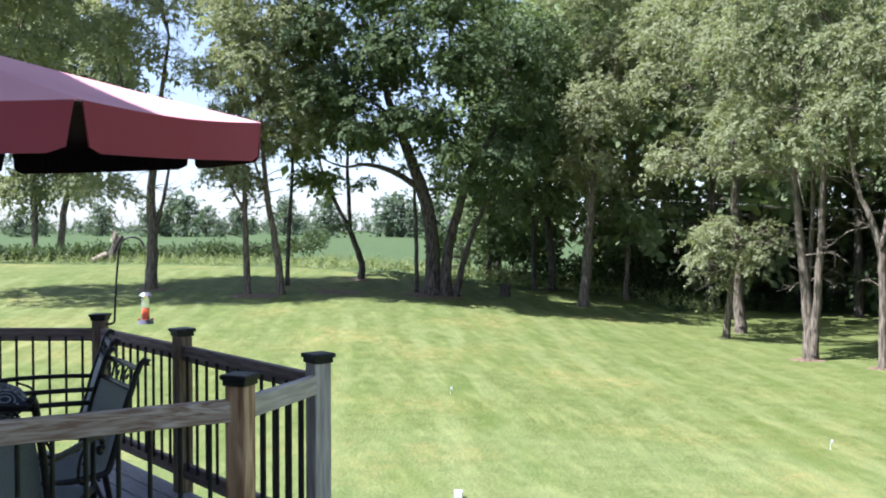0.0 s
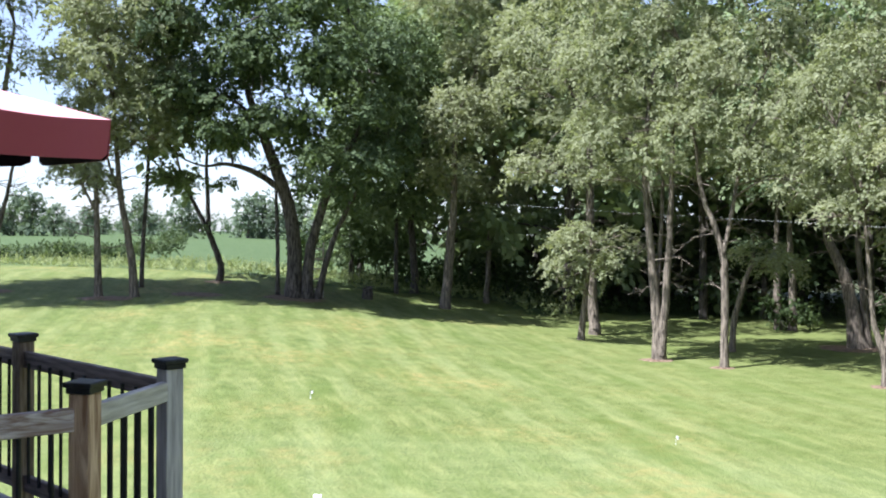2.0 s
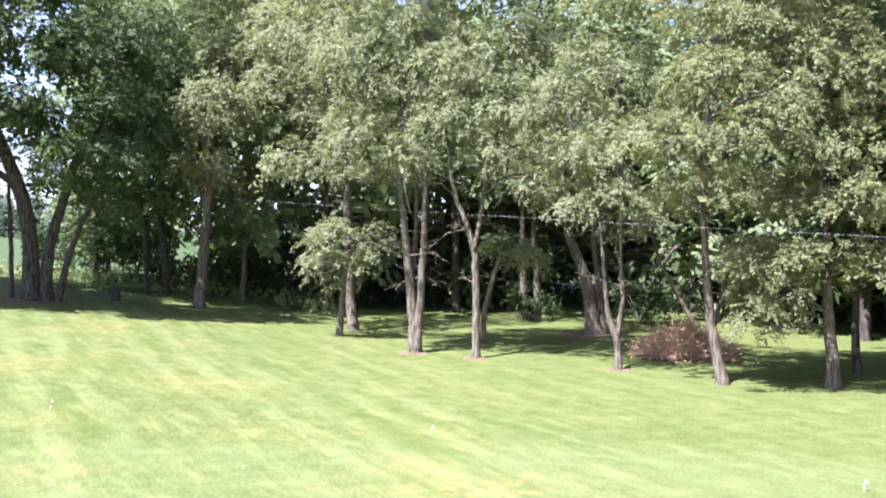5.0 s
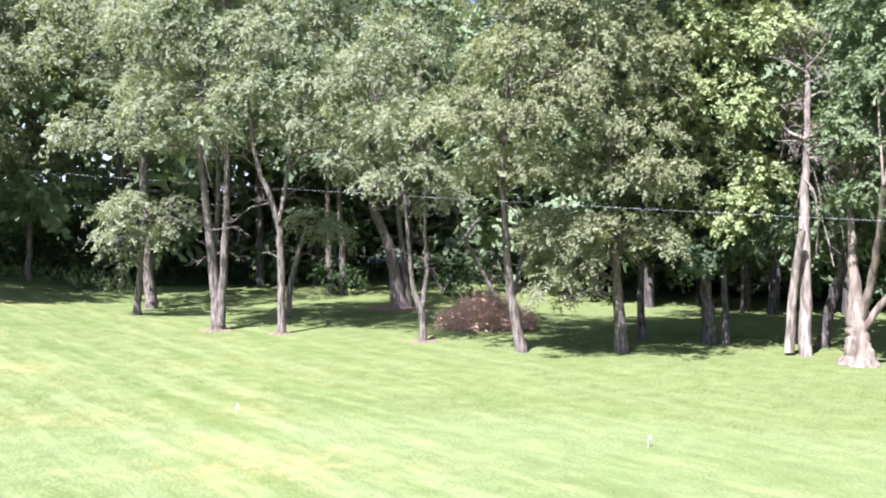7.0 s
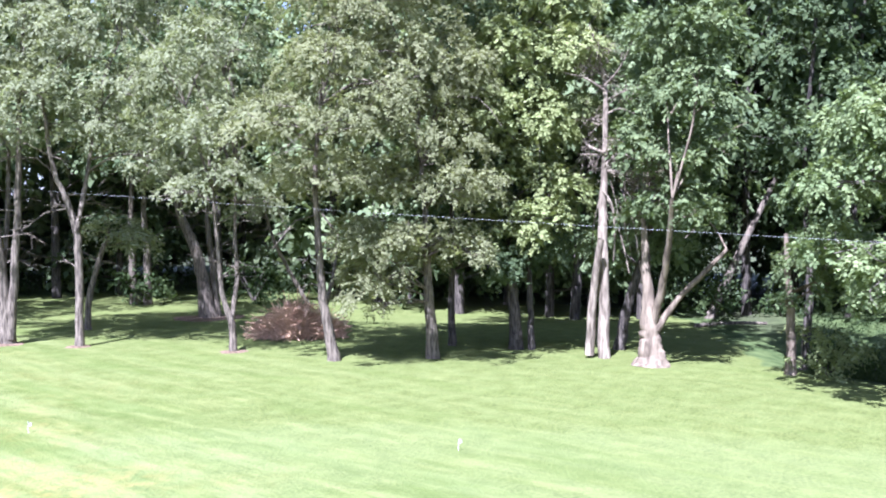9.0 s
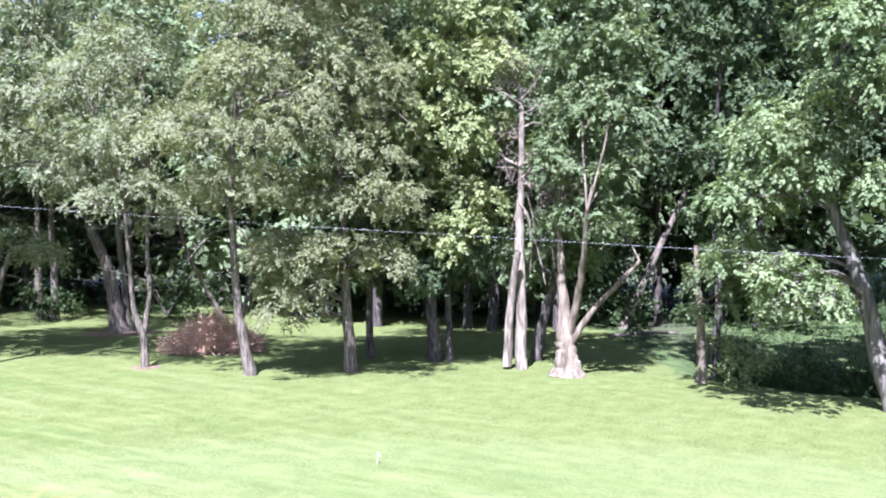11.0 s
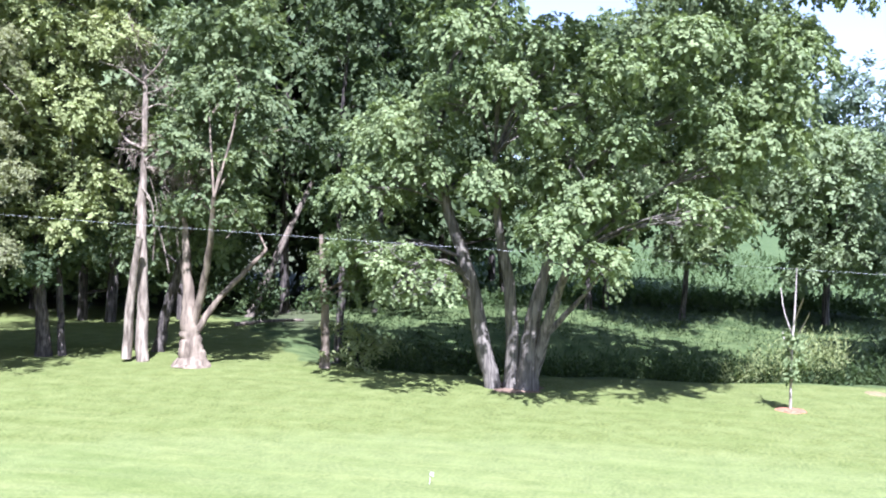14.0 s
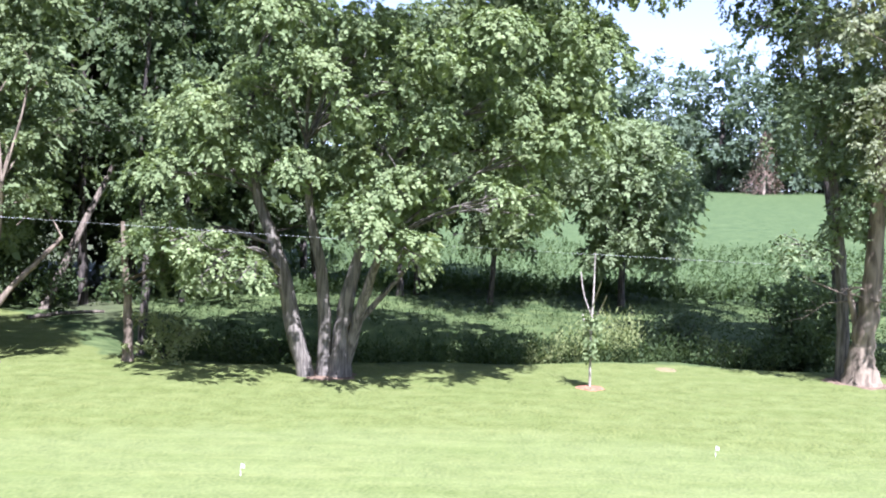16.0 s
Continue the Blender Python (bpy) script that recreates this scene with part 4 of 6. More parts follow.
grow("elm", 27.43, -9.85,
     [[(0.04, 0.00, 0.587), (0.00, 0.97, 0.390), (0.11, 1.94, 0.335), (0.21, 2.91, 0.299), (0.24, 4.52, 0.246), (0.32, 6.90, 0.177), (0.29, 9.27, 0.107)],
      [(-0.06, 1.29, 0.124), (-0.27, 2.16, 0.106), (-0.40, 2.72, 0.062)]],
     [(0.8, 8.0, 1.6, 1.4), (1.4, 6.1, 1.6, 1.4), (0.3, 9.9, 2.0, 1.4), (2.1, 8.9, 1.8, 1.8), (1.2, 11.4, 2.5, 1.6), (-0.9, 12.4, 2.0, 1.3), (0.3, 6.6, 0.7, 0.9), (3, 14, 2.8, 2.0), (0.5, 15.5, 2.4, 1.9), (6, 15, 2.8, 2.1), (3.5, 17.5, 2.5, 1.8)], label="large old tree with a pale flared trunk", bark="white", deep=0.45, top=False, leaf=0.15)
grow("mid", 28.10, -9.57,
     [[(0.03, 0.00, 0.217), (-0.04, 1.85, 0.198), (-0.19, 3.66, 0.179), (-0.42, 5.47, 0.161), (-0.77, 7.78, 0.108), (-1.13, 10.10, 0.073)]],
     [(-1.3, 7.8, 0.9, 0.9), (-0.2, 7.4, 1.1, 1.1), (-1.7, 6.6, 0.7, 0.9), (-0.7, 6.3, 1.1, 0.7), (0.4, 8.3, 0.9, 1.1), (-1.2, 3.5, 0.7, 0.5), (-0.8, 3.7, 0.5, 0.4), (-1.6, 4.0, 0.4, 0.4), (0.3, 4.5, 0.8, 0.9), (0.6, 5.3, 0.7, 0.9), (-0.4, 8.6, 0.9, 0.7), (0.4, 14.8, 2.0, 1.6)], bark="maple", top=False)
grow("elm", 24.30, 16.20,
     [[(0.03, 0.00, 0.249), (-0.03, 1.97, 0.221), (-0.11, 4.06, 0.194), (-0.07, 5.80, 0.124), (-0.10, 8.38, 0.089), (-0.34, 9.41, 0.054), (-0.61, 10.28, 0.027)],
      [(-0.43, 0.11, 0.196), (-0.34, 1.97, 0.159), (-0.13, 3.71, 0.123)],
      [(-0.13, 5.28, 0.044), (0.26, 4.41, 0.035), (0.53, 3.55, 0.026), (0.72, 2.69, 0.018)],
      [(-0.11, 5.19, 0.035), (0.17, 4.76, 0.035), (0.27, 3.89, 0.026), (0.25, 3.03, 0.018)],
      [(-0.12, 5.10, 0.035), (-0.33, 4.41, 0.026), (-0.41, 3.54, 0.018)],
      [(-0.09, 8.21, 0.053), (-0.66, 8.56, 0.036), (-1.35, 8.71, 0.018)],
      [(-0.10, 8.38, 0.044), (0.35, 8.89, 0.036), (0.68, 9.57, 0.018)],
      [(-0.06, 6.31, 0.053), (-0.63, 6.66, 0.044), (-0.90, 7.35, 0.027)],
      [(-0.05, 5.97, 0.044), (0.40, 6.31, 0.035), (1.25, 5.97, 0.027), (2.08, 6.14, 0.018)],
      [(-0.08, 7.52, 0.035), (0.37, 7.69, 0.027), (0.88, 7.51, 0.018)]],
     [(1.8, 5.8, 0.8, 0.4), (0.7, 6.7, 0.5, 0.5)], label="dead bleached tree with bare broken branches", bark="pale", density=0.5, twigs=False, dead=True)
grow("maple", 24.67, -2.02,
     [[(0.00, -0.00, 0.045), (-0.02, 1.29, 0.038), (0.01, 2.48, 0.030), (0.02, 3.59, 0.015)],
      [(0.00, 1.89, 0.020), (-0.23, 2.47, 0.014), (-0.34, 3.06, 0.008)],
      [(0.01, 1.74, 0.018), (0.25, 2.27, 0.014), (0.34, 2.57, 0.008)],
      [(0.00, 1.44, 0.023), (-0.18, 1.70, 0.015), (-0.26, 1.87, 0.011)],
      [(0.00, 2.18, 0.022), (0.12, 2.63, 0.015), (0.19, 2.93, 0.011)]],
     [(-0.0, 1.3, 0.2, 0.3), (-0.1, 1.7, 0.2, 0.2), (0.1, 1.8, 0.1, 0.2), (-0.0, 1.0, 0.1, 0.2)], label="thin sapling with few leaves in a mulch ring", bark="sapling", leaf=0.10, density=2.0, twigs=False, name="sapling", dead=True)
# tree added in the dark gap; its leaf colour carries the shade there
grow("dark", 28.3, 11.6,
     [[(0.00, 0.00, 0.16), (0.1, 3.0, 0.13), (-0.1, 6.5, 0.10), (0.1, 11.0, 0.06)]],
     [(0.0, 5.6, 1.1, 0.9), (-0.5, 7.2, 1.2, 1.1), (0.4, 8.6, 1.2, 1.1), (-0.3, 10.2, 1.3, 1.2), (0.3, 12.0, 1.4, 1.2), (0.0, 13.8, 1.4, 1.2)], top=False)
grow("mid", 2.64, 54.0,
     [[(0.00, 0.00, 0.15), (0.0, 4.0, 0.12), (0.1, 8.0, 0.06)]],
     [(-0.6, 2.2, 1.2, 1.0), (0.7, 3.2, 1.3, 1.1), (-0.4, 4.6, 1.5, 1.2), (0.6, 6.2, 1.5, 1.2), (-0.2, 8.0, 1.7, 1.3), (0.3, 9.8, 1.7, 1.3)], top=False)
grow("dark", 45.81, 5.67,
     [[(-0.00, -0.00, 0.224), (-0.15, 1.88, 0.195), (-0.37, 4.10, 0.153), (-0.38, 8.24, 0.098)]],
     [(-1.8, 6.0, 2.2, 1.7), (0.3, 7.4, 2.2, 2.0), (2.1, 4.7, 1.7, 1.4), (-1.1, 9.6, 2.5, 2.0)])
grow("dark", 46.48, 4.97,
     [[(0.00, -0.00, 0.184), (0.04, 1.86, 0.155), (0.10, 4.10, 0.127), (0.09, 8.29, 0.085)]],
     [(0.3, 9.1, 2.6, 2.0), (1.8, 6.9, 2.0, 1.7), (0.2, 4.1, 1.4, 1.0)])
grow("dark", 48.95, 10.63,
     [[(0.00, -0.00, 0.197), (-0.11, 1.36, 0.182), (-0.37, 3.77, 0.151), (-0.82, 8.28, 0.106)]],
     [(-0.4, 5.9, 2.1, 1.5), (-1.7, 8.6, 2.4, 2.1), (0.6, 9.8, 2.4, 2.1), (-2.2, 3.7, 1.5, 0.9)])
grow("dark", 36.88, -12.37,
     [[(0.00, -0.00, 0.189), (-0.27, 3.46, 0.164), (-0.77, 6.70, 0.141), (-1.62, 9.96, 0.119), (-2.11, 13.24, 0.084)]],
     [(-2.1, 12.4, 1.1, 1.4), (-2.3, 10.6, 0.7, 1.1), (-1.7, 14.5, 1.9, 1.7), (-3.4, 12.3, 1.0, 0.3), (-3.1, 12.8, 0.8, 0.6), (-0.4, 12.2, 1.7, 0.7), (-3.6, 14.0, 1.2, 1.0), (-1.7, 9.3, 0.8, 0.7)], top=False)
grow("elm", -20.2, 39.2,
     [[(0, 0, 0.30), (0.1, 3, 0.25), (0.3, 7, 0.18), (0.2, 12, 0.1), (0.4, 16, 0.05)], [(0.2, 5, 0.14), (1.2, 8, 0.1), (2.2, 11, 0.06)], [(0.2, 6, 0.14), (-1.4, 9, 0.1), (-2.4, 12, 0.06)]],
     [(-2.4, 9.5, 2.0, 1.6), (2.2, 10.0, 1.9, 1.5), (0, 11.5, 2.4, 1.8), (-3, 12.8, 2.1, 1.8), (2.8, 13.0, 2.1, 1.8), (0.2, 15, 2.6, 2.0), (-2, 16.4, 2.2, 1.8), (2.2, 16.6, 2.2, 1.8), (0, 18.6, 2.4, 1.6)], label="tall feathery tree by the side of the lawn", deep=1.05, leaf=0.2, density=0.34)


# ---- woods behind the lawn edge ----
def at_bearing(p, r):
    return r * math.sin(radians(p)), r * math.cos(radians(p))


def woodland_tree(seed, kind, height, width, low=0.11, leaf=0.36):
    """A full woodland tree: a trunk with limbs and a crown of overlapping lobes."""
    rng = np.random.default_rng(seed)
    lobes = []
    for k in range(17):
        up = height * (low + (0.93 - low) * (k / 16) ** 0.95)
        reach = width * (1.05 - 0.75 * (k / 16) ** 2) * 0.55
        a = k * 2.4 + rng.uniform(-0.4, 0.4)
        lobes.append((reach * math.cos(a), reach * math.sin(a), up, width * rng.uniform(0.34, 0.46)))
    lean = rng.normal(0, 0.5)
    trunk = smooth_line([(0, 0, -0.2), (lean * 0.2, 0.1, height * 0.3), (lean * 0.6, 0, height * 0.6), (lean, 0.2, height * 0.9)], 4)
    wood = [tube_arrays(trunk, np.linspace(0.24, 0.04, len(trunk)), 8)]
    crown = []
    for cx, cy, cz, w in lobes:
        root = trunk[np.argmin(abs(trunk[:, 2] - cz * 0.8))]
        wood.append(tube_arrays(smooth_line([root, (root + np.array([cx, cy, cz])) / 2 + rng.normal(0, 0.2, 3), (cx, cy, cz)], 2), np.linspace(0.09, 0.02, 5), 5))
        crown.append((cx, cy, cz, w, w, w * 0.8, 1.0))
    tree = new("woodland_tree")
    v, f = merge(wood)
    link("trunk", mesh_from("trunk", v, f, True), BARK["dark"], tree)
    v, f = merge(bough_crown(rng, crown, leaf, kind, 0.9, 1.5, 1.0))
    link("crown", mesh_from("crown", v, f), LEAVES[kind], tree)
    return tagged(tree, "tall woodland tree with a dense dark green crown", "tree", "woodland trees")


def plant_woods():
    rng = np.random.default_rng(7)
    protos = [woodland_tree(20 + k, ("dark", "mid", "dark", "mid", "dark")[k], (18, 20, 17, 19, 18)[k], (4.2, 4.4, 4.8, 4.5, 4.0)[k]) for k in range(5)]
    spots = [at_bearing(a, b) for a, b in ((42.5, 47), (47.5, 44), (50.5, 46), (53, 41), (55.5, 45), (44.5, 46), (58, 44),
                                           (63.5, 60), (66.5, 62), (69.5, 56), (72, 61), (74.5, 55), (77, 60), (70, 45))]
    spots += [at_bearing(a, b) for a, b in ((6.5, 66), (9, 62), (11.5, 65), (14, 61), (16.5, 64), (19, 60), (22, 63), (18, 55), (21, 56.5))]
    tries = 0
    while len(spots) < 46 and tries < 6000:
        tries += 1
        p, r = rng.uniform(3, 76), rng.uniform(40, 70)
        if p < 22 and r < (58 if p < 12 else 47) or p < 46 and r < 49 or 59 < p < 68 and r < 56 or p > 68 and r < 50:
            continue
        x, y = r * math.sin(radians(p)), r * math.cos(radians(p))
        if all(math.hypot(x - a, y - b) > 4.6 for a, b in spots):
            spots.append((x, y))
    rear = [woodland_tree(30 + k, ("dark", "mid")[k], (18, 19)[k], (4.5, 4.3)[k], 0.11, 0.46) for k in range(2)]
    spots.sort(key=lambda s: math.hypot(*s))
    # leaf colour stands for light: paler below bearing 24, dark in the shaded gap
    for k, (x, y) in enumerate(spots):
        m = Matrix.Translation((x, y, land(x, y))) @ Matrix.Rotation(rng.uniform(0, 6.28), 4, "Z") @ Matrix.Diagonal((*[rng.uniform(0.85, 1.2)] * 3, 1))
        if k < 5:
            protos[k].matrix_world = m
        elif k >= len(spots) - 2:
            rear[len(spots) - 1 - k].matrix_world = m
        elif math.hypot(x, y) > 55:
            copy_thing(rear[1 if math.degrees(math.atan2(x, y)) < 24 else k % 2], m)
        else:
            gap, lit = 62 < math.degrees(math.atan2(x, y)) < 74, math.degrees(math.atan2(x, y)) < 24
            copy_thing(protos[(0, 2, 4)[k % 3]] if gap else protos[(1, 3)[k % 2]] if lit else protos[int(rng.integers(0, 5)) if rng.random() < 0.75 else 1], m)
    # high-crowned trees among the rear trunks keep the wood floor in shade
    tall = [woodland_tree(40, "mid", 17, 4.4, 0.42), woodland_tree(41, "mid", 18, 4.6, 0.40)]
    for k, (p, r) in enumerate(((40, 50), (47.5, 41.5), (54.5, 40), (58.5, 41), (24, 50.5), (33, 51))):
        x, y = at_bearing(p, r)
        m = Matrix.Translation((x, y, land(x, y))) @ Matrix.Rotation(k * 1.3, 4, "Z")
        if k < 2:
            tall[k].matrix_world = m
        else:
            copy_thing(tall[k % 2], m)
    high = woodland_tree(43, "dark", 17, 4.6, 0.36)
    x, y = at_bearing(64.5, 45)
    high.matrix_world = Matrix.Translation((x, y, land(x, y)))
    # the tallest stand closes the wood behind the maples
    for k, (p, r) in enumerate(((56.5, 52), (60, 49.5), (63.5, 50.5), (67, 49), (70.5, 51), (74, 50))):
        x, y = at_bearing(p, r)
        copy_thing(high if 58 < p < 68 else protos[(0, 2, 4)[k % 3]], Matrix.Translation((x, y, land(x, y))) @ Matrix.Rotation(k * 1.7, 4, "Z") @ Matrix.Scale(1.3, 4))


plant_woods()


def leafy_patch(name, label, kind, seed, spots, size, leaf, category, droop=-0.4, per=9, slim=0.5, sink=0.0):
    """One mass of leafy shoots standing on the land. spots: rows of (x, y, height)."""
    rng = np.random.default_rng(seed)
    s = np.array(spots)
    z = land_height(s[:, 0], s[:, 1])
    c = np.stack([s[:, 0], s[:, 1], z - sink + s[:, 2] * rng.uniform(0.0, 0.85, len(s))], -1)
    v, f = sprays(rng, c, rng.normal(0, 0.6, (len(s), 3)) + np.array([0, 0, 0.5]), size, leaf, per, droop, slim)
    return tagged(link(name, mesh_from(name, v, f), LEAVES[kind]), label, category, kind="stuff")


def band(seed, count, bear0, bear1, near, deep, height, clump=0.0):
    """Random spots in a band between two bearings, starting at near(bearing)."""
    rng = np.random.default_rng(seed)
    p = rng.uniform(bear0, bear1, count)
    r = near(p) + rng.uniform(0, 1, count) * deep
    x, y = r * np.sin(np.radians(p)), r * np.cos(np.radians(p))
    wave = 0.5 + 0.5 * np.sin(x * 0.62 + 2.0 * np.sin(y * 0.41)) * np.cos(y * 0.55 + 1.5 * np.sin(x * 0.37))
    h = height * rng.uniform(0.5, 1.2, count) * (1 - clump + clump * (0.15 + 2.6 * wave**2))
    return np.stack([x, y, np.maximum(h, 0.05)], -1)


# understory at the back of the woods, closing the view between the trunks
# the dark leaf colour stands in for the deep shade behind the trunks
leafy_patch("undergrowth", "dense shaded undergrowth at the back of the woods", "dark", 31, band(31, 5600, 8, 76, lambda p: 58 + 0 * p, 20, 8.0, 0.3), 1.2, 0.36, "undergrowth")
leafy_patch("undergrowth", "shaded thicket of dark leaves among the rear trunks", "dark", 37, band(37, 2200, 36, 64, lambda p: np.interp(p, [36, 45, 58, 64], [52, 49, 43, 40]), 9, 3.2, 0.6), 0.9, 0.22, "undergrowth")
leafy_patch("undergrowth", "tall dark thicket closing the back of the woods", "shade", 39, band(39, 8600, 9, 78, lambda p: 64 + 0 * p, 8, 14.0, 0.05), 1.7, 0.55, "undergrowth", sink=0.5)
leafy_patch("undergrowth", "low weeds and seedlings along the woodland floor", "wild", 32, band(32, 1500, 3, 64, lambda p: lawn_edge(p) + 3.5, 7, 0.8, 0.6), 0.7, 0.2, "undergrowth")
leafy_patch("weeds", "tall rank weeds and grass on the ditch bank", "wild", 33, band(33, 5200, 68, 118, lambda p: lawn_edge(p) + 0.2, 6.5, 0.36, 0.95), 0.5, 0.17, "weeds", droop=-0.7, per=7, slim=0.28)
leafy_patch("weeds", "pale seeding grass tufts at the edge of the lawn", "yel", 45, band(45, 420, 91.0, 97.5, lambda p: lawn_edge(p) + 0.1, 2.0, 0.6, 0.9), 0.5, 0.16, "weeds", droop=-0.9, per=7, slim=0.2)
leafy_patch("weeds", "short grass on the strip beside the crop", "wild", 46, band(46, 1900, 68, 118, lambda p: 36.5 + 0 * p, 10.5, 0.12, 0.8), 0.3, 0.15, "weeds", droop=-0.7, per=6, slim=0.25)
leafy_patch("weeds", "rough pale grass beyond the lawn crest", "yel", 34, band(34, 2200, -32, 17, lambda p: lawn_edge(p) - 0.5, 9, 0.25, 0.6), 0.45, 0.16, "weeds", slim=0.35)
leafy_patch("crop_rows", "green soybean crop standing at the edge of the field", "crop", 47, band(47, 2600, 70, 120, lambda p: 47.4 + 0 * p, 2.6, 0.8, 0.1), 0.4, 0.2, "crop", per=7, slim=0.65)
leafy_patch("crop_rows", "green soybean crop on the slope of the field", "crop", 35, band(35, 4200, 74, 120, lambda p: 49.5 + 0 * p, 24, 0.4, 0.1), 0.36, 0.16, "crop", per=7, slim=0.65)
leafy_patch("hedge_row", "dark scrubby hedge along the field edge", "dark", 36, band(36, 1700, -32, -7, lambda p: 73 + 0 * p, 3, 1.1, 0.5), 0.6, 0.26, "hedge")


def bush(x, y, wide, tall, kind="wild", label="leafy green bush at the lawn edge", seed=0, leaf=0.14):
    rng = np.random.default_rng(500 + seed)
    b = new("bush")
    b.matrix_world = Matrix.Translation((x, y, land(x, y) - 0.05))
    stems = [tube_arrays(smooth_line([(0, 0, 0), (0.3 * wide * math.cos(a), 0.3 * wide * math.sin(a), tall * 0.5), (0.6 * wide * math.cos(a), 0.6 * wide * math.sin(a), tall * 0.85)], 3), np.linspace(0.03, 0.01, 7), 5) for a in (0.4, 1.7, 2.9, 4.2, 5.4)]
    v, f = merge(stems)
    link("woody_base", mesh_from("woody_base", v, f, True), BARK["dark"], b)
    leaves = []
    for k in range(5):
        a = k * 1.26 + rng.uniform(0, 0.6)
        leaves.append(lobe_sprays(rng, 0.45 * wide * math.cos(a), 0.45 * wide * math.sin(a), tall * rng.uniform(0.38, 0.68), wide * 0.55, wide * 0.55, tall * 0.4, int(0.22 * wide * tall * 2 / leaf**2), leaf * 4, leaf, 9, 0.1, 0.5))
    v, f = merge(leaves)
    v[:, 2] = np.maximum(v[:, 2], 0.02)
    link("foliage", mesh_from("foliage", v, f), LEAVES[kind], b)
    return tagged(b, label, "bush", "bushes along the lawn")


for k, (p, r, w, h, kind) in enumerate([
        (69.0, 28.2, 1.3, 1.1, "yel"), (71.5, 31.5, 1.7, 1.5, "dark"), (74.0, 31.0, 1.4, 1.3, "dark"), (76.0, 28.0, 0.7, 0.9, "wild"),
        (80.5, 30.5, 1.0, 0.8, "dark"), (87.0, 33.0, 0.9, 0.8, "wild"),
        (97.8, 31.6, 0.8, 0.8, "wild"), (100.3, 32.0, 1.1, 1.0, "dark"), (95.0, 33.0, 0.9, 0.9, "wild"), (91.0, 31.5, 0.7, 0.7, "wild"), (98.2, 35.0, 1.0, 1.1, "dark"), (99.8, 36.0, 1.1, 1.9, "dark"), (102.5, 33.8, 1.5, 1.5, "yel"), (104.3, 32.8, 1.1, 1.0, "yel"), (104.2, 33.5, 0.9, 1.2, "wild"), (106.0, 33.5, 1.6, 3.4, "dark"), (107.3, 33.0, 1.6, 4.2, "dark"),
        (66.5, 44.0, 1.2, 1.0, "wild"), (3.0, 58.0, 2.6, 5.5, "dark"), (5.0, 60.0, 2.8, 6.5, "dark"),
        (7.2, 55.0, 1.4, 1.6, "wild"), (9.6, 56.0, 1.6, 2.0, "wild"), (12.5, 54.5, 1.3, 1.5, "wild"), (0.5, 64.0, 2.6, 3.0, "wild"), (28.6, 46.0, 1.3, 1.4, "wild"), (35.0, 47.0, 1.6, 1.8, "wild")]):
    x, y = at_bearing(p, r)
    # leaf kinds paint the light: dark for bushes in shade, yellow-green for sun
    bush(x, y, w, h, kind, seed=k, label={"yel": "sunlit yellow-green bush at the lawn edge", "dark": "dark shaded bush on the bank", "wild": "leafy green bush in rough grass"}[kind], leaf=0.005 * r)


# ---- far trees beyond the fields ----
def far_tree(seed, leaf, count):
    rng = np.random.default_rng(seed)
    t = new("distant_tree")
    link("trunk", mesh_from("trunk", *tube_arrays([(0, 0, -0.3), (0.1, 0, 2.5), (0, 0.1, 6)], [0.4, 0.3, 0.12], 6), True), BARK["dark"], t)
    lobes = []
    for k in range(13):
        a, up = k * 2.4, 1.3 + 8.4 * k / 12
        reach = 2.5 * math.sin(math.pi * (0.22 + 0.74 * k / 12))
        lobes.append(lobe_sprays(rng, reach * math.cos(a), reach * math.sin(a), up, 1.9, 1.9, 1.4, count, leaf * 3.5, leaf, 7, 0.2, 0.65))
    v, f = merge(lobes)
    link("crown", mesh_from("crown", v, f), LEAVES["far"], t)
    return tagged(t, "distant round-crowned tree beyond the field", "tree", "distant trees")


def plant_far():
    rng = np.random.default_rng(9)
    low = [far_tree(60, 0.8, 16), far_tree(61, 0.8, 16), far_tree(62, 0.8, 16)]
    hill = [far_tree(63, 0.45, 34), far_tree(64, 0.45, 34), far_tree(65, 0.45, 34)]
    left = [(-24.5, 260, 0.7), (-23.5, 270, 0.8), (-20, 280, 0.9), (-17.3, 250, 1.1), (-16.3, 255, 1.2), (-15.3, 250, 1.2), (-14.2, 260, 1.1), (-13.4, 240, 0.55),
            (-12.4, 300, 0.9), (-11.6, 310, 0.8), (-9.6, 280, 1.3), (-8.8, 300, 0.7), (-7.2, 230, 1.35), (-3.4, 250, 1.25), (-2.6, 255, 1.3), (-1.6, 250, 1.2),
            (-0.4, 260, 1.3), (1.2, 250, 1.3), (2.6, 240, 1.4), (4.2, 250, 1.4), (6, 240, 1.4)]
    right = [(p + rng.uniform(-0.6, 0.6), rng.uniform(170, 190), rng.uniform(1.15, 1.7)) for p in np.arange(80, 121, 1.7)]
    back = [(p + 0.85, rng.uniform(192, 204), rng.uniform(1.2, 1.6)) for p in np.arange(80, 121, 1.7)]
    for protos, rows in ((low, left), (hill, right), (low, back)):
        for k, (p, r, s) in enumerate(rows):
            x, y = at_bearing(p, r)
            m = Matrix.Translation((x, y, land(x, y) - 0.3)) @ Matrix.Rotation(rng.uniform(0, 6.28), 4, "Z") @ Matrix.Diagonal((s * rng.uniform(0.9, 1.25), s, s, 1))
            if k < 3 and rows is not back:
                protos[k].matrix_world = m
            else:
                copy_thing(protos[k % 3], m)


plant_far()
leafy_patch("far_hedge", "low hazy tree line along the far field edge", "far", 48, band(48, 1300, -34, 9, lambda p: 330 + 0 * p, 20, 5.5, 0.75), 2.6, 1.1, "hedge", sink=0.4)
